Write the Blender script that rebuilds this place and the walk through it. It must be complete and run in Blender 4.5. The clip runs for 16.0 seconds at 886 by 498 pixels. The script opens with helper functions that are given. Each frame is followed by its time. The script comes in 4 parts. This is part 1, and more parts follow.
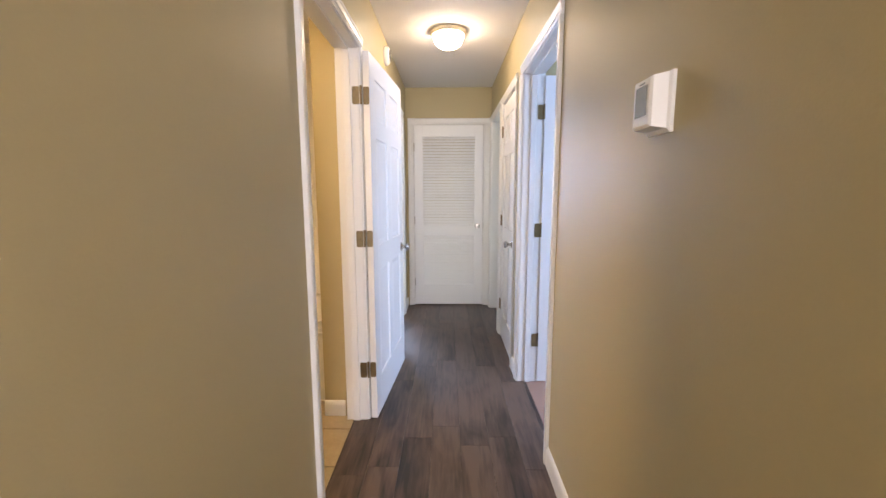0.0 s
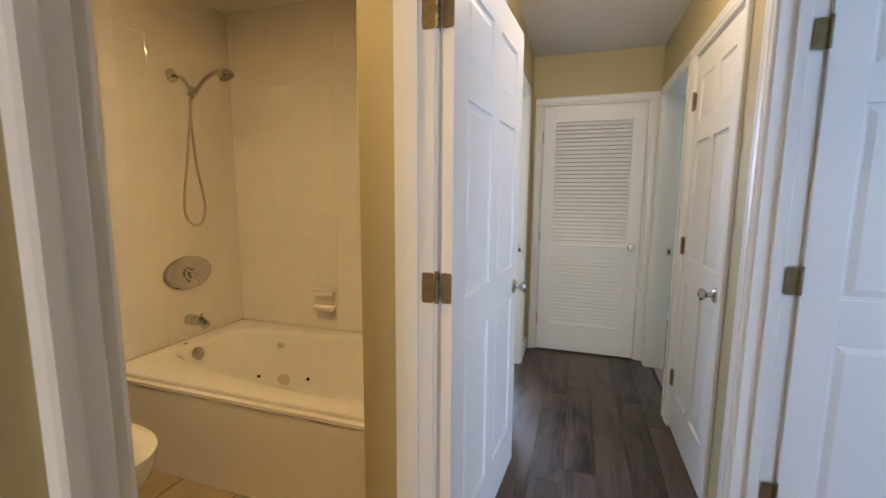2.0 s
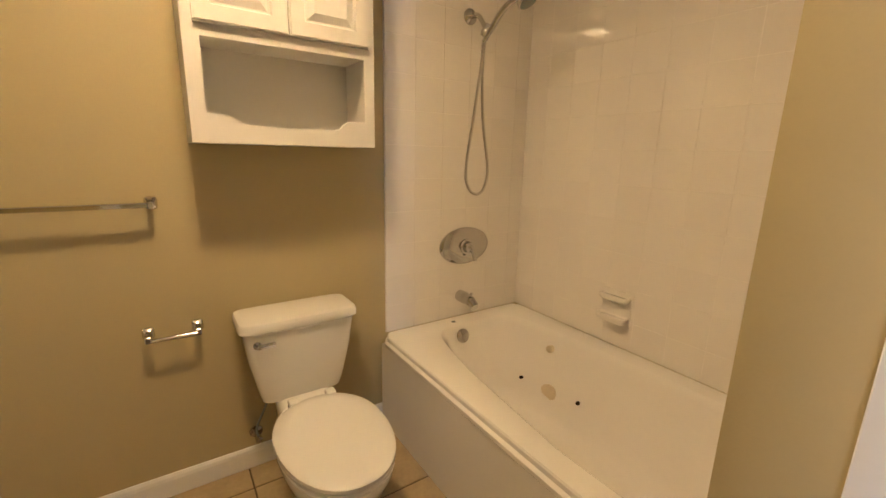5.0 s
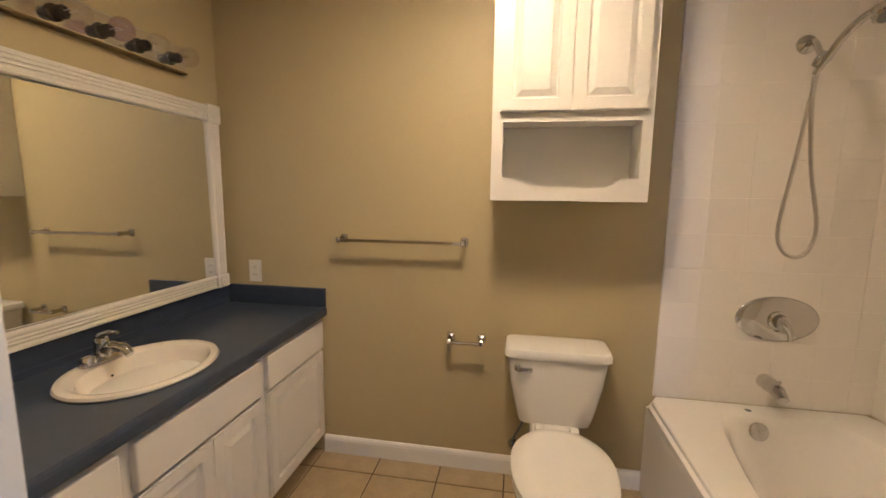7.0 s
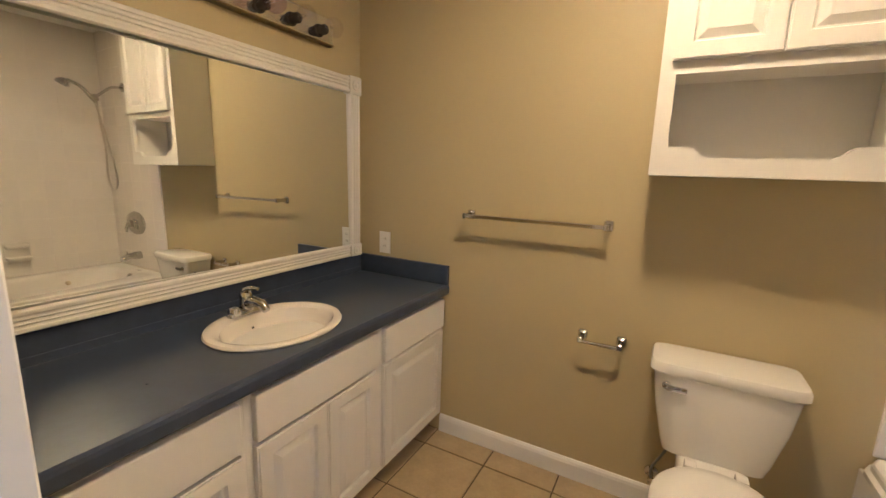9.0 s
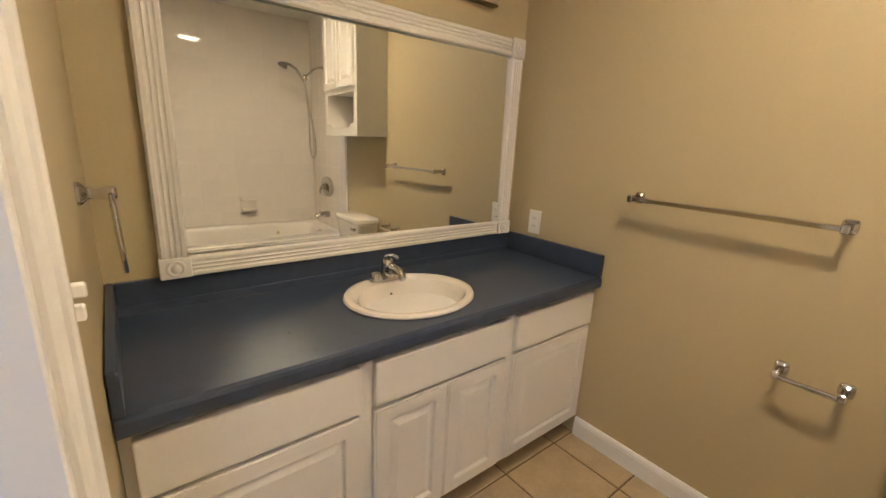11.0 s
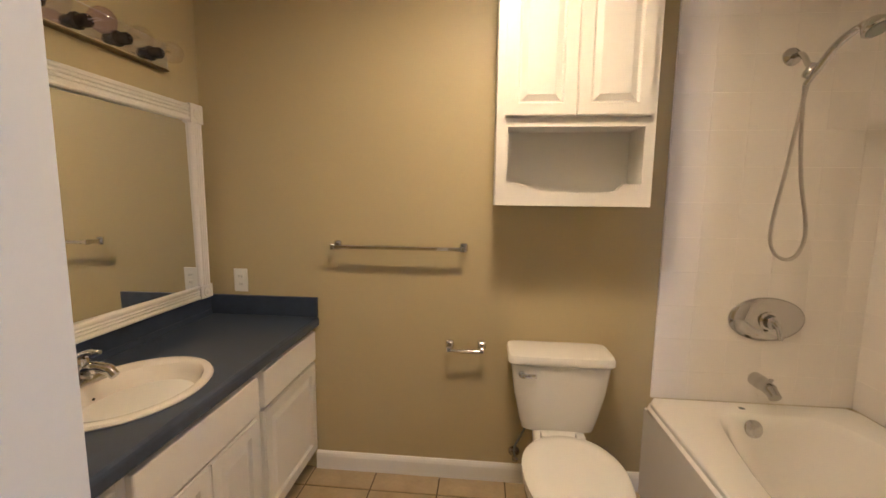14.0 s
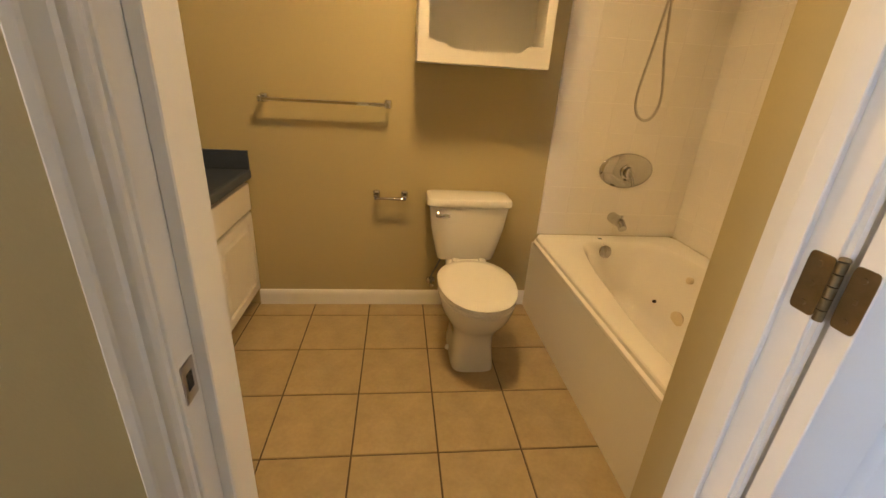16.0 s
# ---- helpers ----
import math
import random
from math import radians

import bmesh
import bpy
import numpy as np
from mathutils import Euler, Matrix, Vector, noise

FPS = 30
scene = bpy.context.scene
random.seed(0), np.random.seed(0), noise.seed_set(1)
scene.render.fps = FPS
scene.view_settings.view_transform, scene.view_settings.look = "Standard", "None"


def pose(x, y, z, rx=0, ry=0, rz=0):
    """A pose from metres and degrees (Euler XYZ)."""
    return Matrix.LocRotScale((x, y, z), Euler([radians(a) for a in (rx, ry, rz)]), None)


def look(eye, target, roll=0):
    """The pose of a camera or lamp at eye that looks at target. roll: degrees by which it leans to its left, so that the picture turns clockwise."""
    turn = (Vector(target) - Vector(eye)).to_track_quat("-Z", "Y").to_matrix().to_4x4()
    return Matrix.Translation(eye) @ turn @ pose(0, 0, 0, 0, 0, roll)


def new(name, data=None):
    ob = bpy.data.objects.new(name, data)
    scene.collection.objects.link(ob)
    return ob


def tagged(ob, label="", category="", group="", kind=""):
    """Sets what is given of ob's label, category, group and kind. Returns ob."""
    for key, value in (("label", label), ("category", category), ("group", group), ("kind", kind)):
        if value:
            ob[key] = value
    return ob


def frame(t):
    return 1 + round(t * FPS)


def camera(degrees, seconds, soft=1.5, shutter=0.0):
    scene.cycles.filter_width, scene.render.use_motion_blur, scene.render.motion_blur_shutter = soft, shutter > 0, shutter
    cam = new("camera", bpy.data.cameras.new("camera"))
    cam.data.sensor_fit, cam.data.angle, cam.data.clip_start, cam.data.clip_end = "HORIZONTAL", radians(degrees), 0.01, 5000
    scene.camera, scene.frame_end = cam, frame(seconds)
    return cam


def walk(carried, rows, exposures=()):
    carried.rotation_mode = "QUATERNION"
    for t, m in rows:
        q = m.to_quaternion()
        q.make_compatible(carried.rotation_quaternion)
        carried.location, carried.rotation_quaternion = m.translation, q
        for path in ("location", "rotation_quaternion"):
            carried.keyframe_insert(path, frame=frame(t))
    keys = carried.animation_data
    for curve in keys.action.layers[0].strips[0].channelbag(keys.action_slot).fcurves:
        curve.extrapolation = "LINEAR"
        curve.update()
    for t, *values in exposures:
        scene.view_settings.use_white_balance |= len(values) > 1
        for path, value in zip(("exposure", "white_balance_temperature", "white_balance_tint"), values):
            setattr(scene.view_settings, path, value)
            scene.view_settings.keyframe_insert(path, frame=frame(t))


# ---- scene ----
cam = camera(93.9, 16.0, shutter=0.15)
PATH = [
    (0, (-0.041, 0.056, 1.32), (-0.06, 2.037, 1.042), -0.1),
    (0.5, (-0.044, 0.356, 1.324), (-0.107, 2.338, 1.062), -0.4),
    (1, (-0.041, 0.645, 1.325), (-0.208, 2.623, 1.077), -0.2),
    (1.5, (-0.036, 0.923, 1.329), (-0.402, 2.873, 1.073), 0.4),
    (2, (-0.114, 1.193, 1.328), (-0.723, 3.08, 1.069), 0.4),
    (2.5, (-0.232, 1.404, 1.321), (-1.083, 3.195, 1.063), 0.5),
    (3, (-0.382, 1.59, 1.322), (-1.417, 3.282, 1.071), 0.8),
    (3.5, (-0.566, 1.705, 1.311), (-1.652, 3.354, 0.994), 0.7),
    (4, (-0.567, 1.715, 1.307), (-1.876, 3.179, 0.925), 1.3),
    (4.2, (-0.567, 1.705, 1.306), (-1.947, 3.097, 0.908), 1.5),
    (6.3, (-0.439, 1.809, 1.392), (-2.393, 2.107, 1.087), 0.3),
    (6.5, (-0.413, 1.839, 1.382), (-2.394, 1.955, 1.129), 0.6),
    (7, (-0.348, 1.902, 1.378), (-2.3, 1.561, 1.11), 0.7),
    (7.5, (-0.282, 1.94, 1.372), (-2.149, 1.297, 1.058), 0.3),
    (8, (-0.288, 1.965, 1.347), (-2.124, 1.27, 0.969), 0.4),
    (8.5, (-0.399, 1.955, 1.341), (-2.2, 1.173, 0.962), 1.7),
    (9, (-0.525, 1.873, 1.339), (-2.253, 0.934, 0.974), 1.9),
    (9.5, (-0.641, 1.866, 1.346), (-2.175, 0.641, 0.963), 1.6),
    (10, (-0.679, 1.852, 1.339), (-1.948, 0.374, 0.887), 2.2),
    (10.2, (-0.685, 1.855, 1.329), (-1.884, 0.333, 0.833), 2.6),
    (12.5, (-0.6, 1.765, 1.357), (-2.024, 0.43, 0.919), 3.1),
    (13, (-0.528, 1.707, 1.412), (-2.227, 0.66, 1.278), 1.9),
    (13.5, (-0.459, 1.736, 1.409), (-2.384, 1.194, 1.369), 1.5),
    (14, (-0.369, 1.75, 1.38), (-2.345, 1.565, 1.133), 0.7),
    (14.5, (-0.329, 1.708, 1.352), (-2.273, 1.803, 0.889), 1.4),
    (15, (-0.273, 1.616, 1.304), (-2.092, 2.064, 0.604), 1.0),
    (15.3, (-0.206, 1.609, 1.29), (-2.015, 2.106, 0.596), 1.6),
    (15.5, (-0.163, 1.643, 1.301), (-1.982, 2.06, 0.58), 2.7),
    (16, (-0.053, 1.718, 1.297), (-1.885, 1.946, 0.528), 3.7),
]
walk(cam, [(t, look(eye, target, roll)) for t, eye, target, roll in PATH],
     [(0, 0.62, 6250, 23), (1, 0.4, 6100, 17), (1.5, 0.14, 6200, 17), (2.5, 0.04, 6900, 18), (3, 0.08, 7050, 18), (3.5, 0.12, 8400, 23), (4, 0.26, 6800, 20),
      (6.5, 0.38, 5450, 26), (7.5, 0.38, 4850, 25), (8, 0.4, 5400, 26), (8.5, 0.42, 5300, 24), (10, 0.66, 4850, 23), (12.5, 0.67, 5350, 21), (13, 0.44, 5700, 23),
      (13.5, 0.42, 5350, 24), (14.5, 0.45, 4900, 25), (15, 0.55, 4700, 25), (15.5, 0.36, 6200, 21), (16, 0.34, 7050, 19)])

# ---- world and light ----
world = bpy.data.worlds.new("sky")
scene.world = world
world.use_nodes = True
wn = world.node_tree
sky = wn.nodes.new("ShaderNodeTexSky")
sky.sky_type = "NISHITA"
sky.sun_disc = False
sky.sun_elevation = radians(42)
sky.sun_rotation = radians(200)
wn.links.new(sky.outputs[0], wn.nodes["Background"].inputs[0])
wn.nodes["Background"].inputs[1].default_value = 0.1


def area_light(name, place, target, w, h, power, color):
    data = bpy.data.lights.new(name, "AREA")
    data.shape, data.size, data.size_y, data.energy, data.color = "RECTANGLE", w, h, power, color
    ob = new(name, data)
    ob.matrix_world = look(place, target)
    return ob


DAY = (0.49, 0.695, 1.0)
area_light("window_light_bedroom", (3.48, 0.85, 1.5), (0.4, 2.4, 1.0), 1.5, 1.2, 82, (0.42, 0.65, 1.0))
area_light("window_light_far_bedroom", (3.48, 4.9, 1.5), (0.6, 4.6, 1.2), 1.2, 1.2, 40, DAY)
area_light("window_light_corner_room", (-1.75, 6.08, 1.6), (-0.3, 3.4, 0.2), 1.1, 1.2, 138, DAY)
# added fill that brightens the near hallway walls; no source is known there
area_light("fill_light_added_room", (0.6, -2.93, 1.6), (0.0, 1.0, 3.0), 1.5, 1.1, 112, (1.0, 0.97, 0.93))
HALL_GLOW, BATH_GLOW = 42.0, 200.0

# ---- materials ----


def material(name, color, rough=0.5, metal=0.0, vary=0.08, large=1.3, fine=60.0, bump=0.02, rough_vary=0.05, coat=0.0, random=0.0):
    m = bpy.data.materials.new(name)
    m.use_nodes = True
    n, l = m.node_tree.nodes, m.node_tree.links
    p = n["Principled BSDF"]
    p.inputs["Metallic"].default_value = metal
    p.inputs["Coat Weight"].default_value = coat
    tc = n.new("ShaderNodeTexCoord")
    a, b = n.new("ShaderNodeTexNoise"), n.new("ShaderNodeTexNoise")
    for t, s, d in ((a, large, 4), (b, fine, 3)):
        t.inputs["Scale"].default_value, t.inputs["Detail"].default_value = s, d
        l.new(tc.outputs["Object"], t.inputs["Vector"])
    mx = n.new("ShaderNodeMath")
    mx.operation = "MULTIPLY_ADD"
    l.new(a.outputs[0], mx.inputs[0])
    mx.inputs[1].default_value = 2 * vary
    mx.inputs[2].default_value = 1 - vary
    my = n.new("ShaderNodeMath")
    my.operation = "MULTIPLY_ADD"
    l.new(b.outputs[0], my.inputs[0])
    my.inputs[1].default_value = vary
    l.new(mx.outputs[0], my.inputs[2])
    last = my.outputs[0]
    if random:
        oi = n.new("ShaderNodeObjectInfo")
        mr = n.new("ShaderNodeMath")
        mr.operation = "MULTIPLY_ADD"
        l.new(oi.outputs["Random"], mr.inputs[0])
        mr.inputs[1].default_value = random
        l.new(last, mr.inputs[2])
        last = mr.outputs[0]
    col = n.new("ShaderNodeMix")
    col.data_type, col.blend_type = "RGBA", "MULTIPLY"
    col.inputs[0].default_value = 1
    col.inputs[6].default_value = (*color, 1)
    l.new(last, col.inputs[7])
    l.new(col.outputs[2], p.inputs["Base Color"])
    rr = n.new("ShaderNodeMath")
    rr.operation = "MULTIPLY_ADD"
    l.new(a.outputs[0], rr.inputs[0])
    rr.inputs[1].default_value = 2 * rough_vary
    rr.inputs[2].default_value = rough - rough_vary
    l.new(rr.outputs[0], p.inputs["Roughness"])
    if bump:
        bp = n.new("ShaderNodeBump")
        bp.inputs["Strength"].default_value = 0.4
        bp.inputs["Distance"].default_value = bump * 0.02
        l.new(b.outputs[0], bp.inputs["Height"])
        l.new(bp.outputs[0], p.inputs["Normal"])
    return m


def glowing(name, color, strength):
    m = bpy.data.materials.new(name)
    m.use_nodes = True
    p = m.node_tree.nodes["Principled BSDF"]
    p.inputs["Base Color"].default_value = (0.9, 0.88, 0.82, 1)
    p.inputs["Roughness"].default_value = 0.3
    p.inputs["Emission Color"].default_value = (*color, 1)
    p.inputs["Emission Strength"].default_value = strength
    return m


def wood_planks(name, dark, light):
    m = bpy.data.materials.new(name)
    m.use_nodes = True
    n, l = m.node_tree.nodes, m.node_tree.links
    p = n["Principled BSDF"]
    tc, oi = n.new("ShaderNodeTexCoord"), n.new("ShaderNodeObjectInfo")
    sh = n.new("ShaderNodeVectorMath")
    sh.operation = "MULTIPLY_ADD"
    comb = n.new("ShaderNodeCombineXYZ")
    for i in range(3):
        l.new(oi.outputs["Random"], comb.inputs[i])
    l.new(comb.outputs[0], sh.inputs[0])
    sh.inputs[1].default_value = (17, 31, 7)
    l.new(tc.outputs["Object"], sh.inputs[2])
    fac = []
    for scale, vec in ((1.0, (60, 4, 1)), (1.0, (11, 2.6, 1)), (1.0, (220, 9, 1))):
        mp = n.new("ShaderNodeMapping")
        mp.inputs["Scale"].default_value = vec
        l.new(sh.outputs[0], mp.inputs["Vector"])
        t = n.new("ShaderNodeTexNoise")
        t.inputs["Scale"].default_value, t.inputs["Detail"].default_value, t.inputs["Distortion"].default_value = scale, 5, 0.6
        l.new(mp.outputs[0], t.inputs["Vector"])
        fac.append(t.outputs[0])
    add = n.new("ShaderNodeMath")
    add.operation = "MULTIPLY_ADD"
    l.new(fac[0], add.inputs[0])
    add.inputs[1].default_value = 0.5
    l.new(fac[1], add.inputs[2])
    add2 = n.new("ShaderNodeMath")
    add2.operation = "MULTIPLY_ADD"
    l.new(oi.outputs["Random"], add2.inputs[0])
    add2.inputs[1].default_value = 0.24
    l.new(add.outputs[0], add2.inputs[2])
    ramp = n.new("ShaderNodeValToRGB")
    ramp.color_ramp.elements[0].position, ramp.color_ramp.elements[0].color = 0.62, (*dark, 1)
    ramp.color_ramp.elements[1].position, ramp.color_ramp.elements[1].color = 1.0, (*light, 1)
    l.new(add2.outputs[0], ramp.inputs[0])
    l.new(ramp.outputs[0], p.inputs["Base Color"])
    rr = n.new("ShaderNodeMath")
    rr.operation = "MULTIPLY_ADD"
    l.new(fac[1], rr.inputs[0])
    rr.inputs[1].default_value, rr.inputs[2].default_value = 0.26, 0.25
    l.new(rr.outputs[0], p.inputs["Roughness"])
    p.inputs["Specular IOR Level"].default_value = 0.5
    bp = n.new("ShaderNodeBump")
    bp.inputs["Strength"].default_value, bp.inputs["Distance"].default_value = 0.3, 0.001
    l.new(fac[2], bp.inputs["Height"])
    l.new(bp.outputs[0], p.inputs["Normal"])
    return m


WALL = material("tan_wall_paint", (0.463, 0.388, 0.212), 0.52, vary=0.035, fine=160, bump=0.04, rough_vary=0.06)
CEIL = material("white_ceiling_paint", (0.74, 0.72, 0.69), 0.8, vary=0.03, fine=90, bump=0.08)
TRIM = material("white_gloss_trim_paint", (0.76, 0.75, 0.72), 0.32, vary=0.03, fine=120, bump=0.015)
DOOR = material("white_door_paint", (0.80, 0.795, 0.78), 0.38, vary=0.03, fine=150, bump=0.03)
CABINET = material("white_cabinet_paint", (0.71, 0.685, 0.64), 0.36, vary=0.03, fine=140, bump=0.012)
PORCELAIN = material("white_porcelain", (0.76, 0.74, 0.70), 0.08, vary=0.015, bump=0.0, rough_vary=0.02, coat=0.3)
ACRYLIC = material("white_tub_acrylic", (0.80, 0.77, 0.72), 0.17, vary=0.025, bump=0.0, rough_vary=0.05)
SINKMAT = material("bone_porcelain", (0.76, 0.71, 0.63), 0.07, vary=0.015, bump=0.0, rough_vary=0.02, coat=0.3)
WALLTILE = material("white_glazed_tile", (0.80, 0.76, 0.70), 0.04, vary=0.02, large=3, bump=0.0, rough_vary=0.015, random=0.03, coat=0.7)
WALLTILE.node_tree.nodes["Principled BSDF"].inputs["Specular IOR Level"].default_value = 1.0
GROUT_LIGHT = material("pale_grout", (0.83, 0.79, 0.73), 0.8, vary=0.06, bump=0.05)
FLOORTILE = material("tan_ceramic_floor_tile", (0.335, 0.258, 0.148), 0.33, vary=0.28, large=9, fine=70, bump=0.03, rough_vary=0.1, random=0.10)
GROUT_DARK = material("brown_floor_grout", (0.10, 0.07, 0.045), 0.9, vary=0.15, bump=0.1)
COUNTER = material("blue_speckled_laminate", (0.036, 0.049, 0.080), 0.30, vary=0.35, large=25, fine=320, bump=0.01, rough_vary=0.05)
CHROME = material("chrome", (0.58, 0.57, 0.555), 0.075, 1.0, vary=0.03, bump=0.0, rough_vary=0.04)
NICKEL = material("satin_nickel", (0.50, 0.47, 0.43), 0.28, 1.0, vary=0.06, bump=0.01)
BRASS = material("antique_brass", (0.22, 0.17, 0.095), 0.40, 1.0, vary=0.25, large=30, bump=0.02, rough_vary=0.1)
BLACK = material("black_socket_plastic", (0.028, 0.022, 0.017), 0.18, vary=0.1, bump=0.0)
GAP = material("dark_gap", (0.03, 0.026, 0.02), 0.9, vary=0.1, bump=0.0)
PLASTIC = material("white_plastic", (0.80, 0.79, 0.75), 0.35, vary=0.02, bump=0.0)
GREY = material("grey_display", (0.22, 0.24, 0.23), 0.2, vary=0.05, bump=0.0)
CARPET = material("mauve_carpet", (0.30, 0.20, 0.17), 0.95, vary=0.2, large=4, fine=260, bump=0.3)
GREENWALL = material("pale_green_wall_paint", (0.52, 0.56, 0.44), 0.6, vary=0.03, fine=150, bump=0.03)
PLANK = wood_planks("dark_vinyl_plank", (0.011, 0.007, 0.005), (0.110, 0.073, 0.056))
SILVER = material("mirror_silver", (0.86, 0.88, 0.85), 0.015, 1.0, vary=0.01, bump=0.0, rough_vary=0.005)
YELLOWED = material("yellowed_jet_plastic", (0.62, 0.53, 0.38), 0.35, vary=0.05, bump=0.0)
HALLGLOW = glowing("lit_frosted_glass", (1.0, 0.80, 0.52), HALL_GLOW)
BATHGLOW = glowing("lit_diffuser", (1.0, 0.70, 0.31), BATH_GLOW)

GLASS = bpy.data.materials.new("clear_glass")
GLASS.use_nodes = True
GLASS.node_tree.nodes["Principled BSDF"].inputs["Transmission Weight"].default_value = 1.0
GLASS.node_tree.nodes["Principled BSDF"].inputs["Roughness"].default_value = 0.02
GLASS.node_tree.nodes["Principled BSDF"].inputs["IOR"].default_value = 1.45


def bulb_glass(name, tint):
    m = bpy.data.materials.new(name)
    m.use_nodes = True
    n, k = m.node_tree.nodes, m.node_tree.links
    clear, shine, both = n.new("ShaderNodeBsdfTransparent"), n.new("ShaderNodeBsdfGlossy"), n.new("ShaderNodeMixShader")
    clear.inputs[0].default_value = (*tint, 1)
    shine.inputs["Roughness"].default_value = 0.03
    both.inputs[0].default_value = 0.07
    k.new(clear.outputs[0], both.inputs[1])
    k.new(shine.outputs[0], both.inputs[2])
    k.new(both.outputs[0], n["Material Output"].inputs[0])
    return m


BULB = bulb_glass("thin_bulb_glass", (0.95, 0.94, 0.96))
BULB_TINTED = bulb_glass("violet_bulb_glass", (0.87, 0.80, 0.91))

# ---- building helpers ----
WORLD = {}


def thing(name, at, label, category, group="", kind="", turn=0):
    ob = new(name)
    ob.empty_display_size = 0.1
    ob.matrix_basis = pose(*at, 0, 0, turn)
    WORLD[ob] = ob.matrix_basis.copy()
    return tagged(ob, label, category, group, kind)


def part(name, bm, mat, parent, label="", smooth=False, local=False):
    me = bpy.data.meshes.new(name)
    bmesh.ops.recalc_face_normals(bm, faces=bm.faces)
    for f in bm.faces:
        f.smooth = smooth
    bm.to_mesh(me)
    bm.free()
    me.materials.append(mat)
    if smooth:
        me.set_sharp_from_angle(angle=radians(38))
    ob = new(name, me)
    if parent is not None:
        ob.parent = parent
        if local:
            WORLD[ob] = WORLD[parent]
        else:
            ob.matrix_parent_inverse = WORLD[parent].inverted()
            WORLD[ob] = Matrix.Identity(4)
    else:
        WORLD[ob] = Matrix.Identity(4)
    if label:
        ob["label"] = label
    return ob


def structure(name, bm, mat, label, category, smooth=False):
    return tagged(part(name, bm, mat, None, "", smooth), label, category, "", "structure")


def box(bm, x0, x1, y0, y1, z0, z1, bev=0.0, seg=1):
    vs = bmesh.ops.create_cube(bm, size=1.0)["verts"]
    for v in vs:
        v.co = Vector((x0 + (v.co.x + 0.5) * (x1 - x0), y0 + (v.co.y + 0.5) * (y1 - y0), z0 + (v.co.z + 0.5) * (z1 - z0)))
    if bev:
        es = list({e for v in vs for e in v.link_edges})
        bmesh.ops.bevel(bm, geom=es, offset=bev, segments=seg, affect="EDGES", profile=0.5)
    return bm


def boxes(*items, bev=0.0, seg=1):
    bm = bmesh.new()
    for b in items:
        box(bm, *b, bev=bev, seg=seg)
    return bm


def loft(bm, rings, cap0=True, cap1=True, closed=True):
    rows = [[bm.verts.new(p) for p in r] for r in rings]
    for a, b in zip(rows, rows[1:]):
        n = len(a)
        for i in range(n if closed else n - 1):
            j = (i + 1) % n
            bm.faces.new((a[i], a[j], b[j], b[i]))
    if cap0:
        bm.faces.new(rows[0])
    if cap1:
        bm.faces.new(rows[-1])
    return bm


def oval(cx, cy, z, rx, ry, p=2.0, n=40, back=None):
    """A ring of a superellipse; back: the half length on the -x side."""
    out = []
    for i in range(n):
        a = 2 * math.pi * (i + 0.5) / n
        c, s = math.cos(a), math.sin(a)
        r = rx if c > 0 or back is None else back
        out.append((cx + r * math.copysign(abs(c) ** (2 / p), c), cy + ry * math.copysign(abs(s) ** (2 / p), s), z))
    return out


def lathe(bm, profile, place, axis, n=24):
    """Turns a profile of (radius, along) about an axis through place."""
    q = Vector((0, 0, 1)).rotation_difference(Vector(axis).normalized()).to_matrix()
    place = Vector(place)
    rings = []
    for r, h in profile:
        rings.append([place + q @ Vector((max(r, 1e-4) * math.cos(2 * math.pi * i / n), max(r, 1e-4) * math.sin(2 * math.pi * i / n), h)) for i in range(n)])
    return loft(bm, rings)


def tube(bm, points, radius, n=10):
    """A round tube along points; radius is a number or one per point."""
    pts = [Vector(p) for p in points]
    up = Vector((0.13, 0.21, 0.97))
    rings = []
    for i, p in enumerate(pts):
        d = (pts[min(i + 1, len(pts) - 1)] - pts[max(i - 1, 0)]).normalized()
        u = d.cross(up).normalized()
        w = u.cross(d)
        r = radius if isinstance(radius, (int, float)) else radius[i]
        rings.append([p + r * (math.cos(2 * math.pi * k / n) * u + math.sin(2 * math.pi * k / n) * w) for k in range(n)])
        up = w if abs(d.dot(w)) < 0.9 else up
    return loft(bm, rings)


def smooth_path(points, steps=8):
    pts = [Vector(p) for p in points]
    ext = [2 * pts[0] - pts[1]] + pts + [2 * pts[-1] - pts[-2]]
    out = []
    for i in range(1, len(ext) - 2):
        a, b, c, d = ext[i - 1:i + 3]
        for k in range(steps):
            t = k / steps
            out.append(0.5 * (2 * b + (c - a) * t + (2 * a - 5 * b + 4 * c - d) * t * t + (3 * b - a - 3 * c + d) * t ** 3))
    return out + [pts[-1]]


def sweep(bm, profile, a, b, across, out):
    """A profile of (across, out) pairs run from a to b."""
    a, b, across, out = Vector(a), Vector(b), Vector(across), Vector(out)
    return loft(bm, [[e + u * across + v * out for u, v in profile] for e in (a, b)])


# ---- the large structure ----
LX, RX, BX, FY, CZ = -0.50, 0.45, -0.622, 4.775, 2.44
WX, SY, NY = -2.275, 0.405, 3.41
D1 = (1.448, 2.303)          # bathroom doorway
D2 = (1.975, 2.80)          # bedroom doorway
D3 = (3.09, 3.75)           # linen closet
D4 = (3.93, 4.64)           # far bedroom doorway
D5 = (3.62, 4.37)           # corner room doorway
DT = 2.05


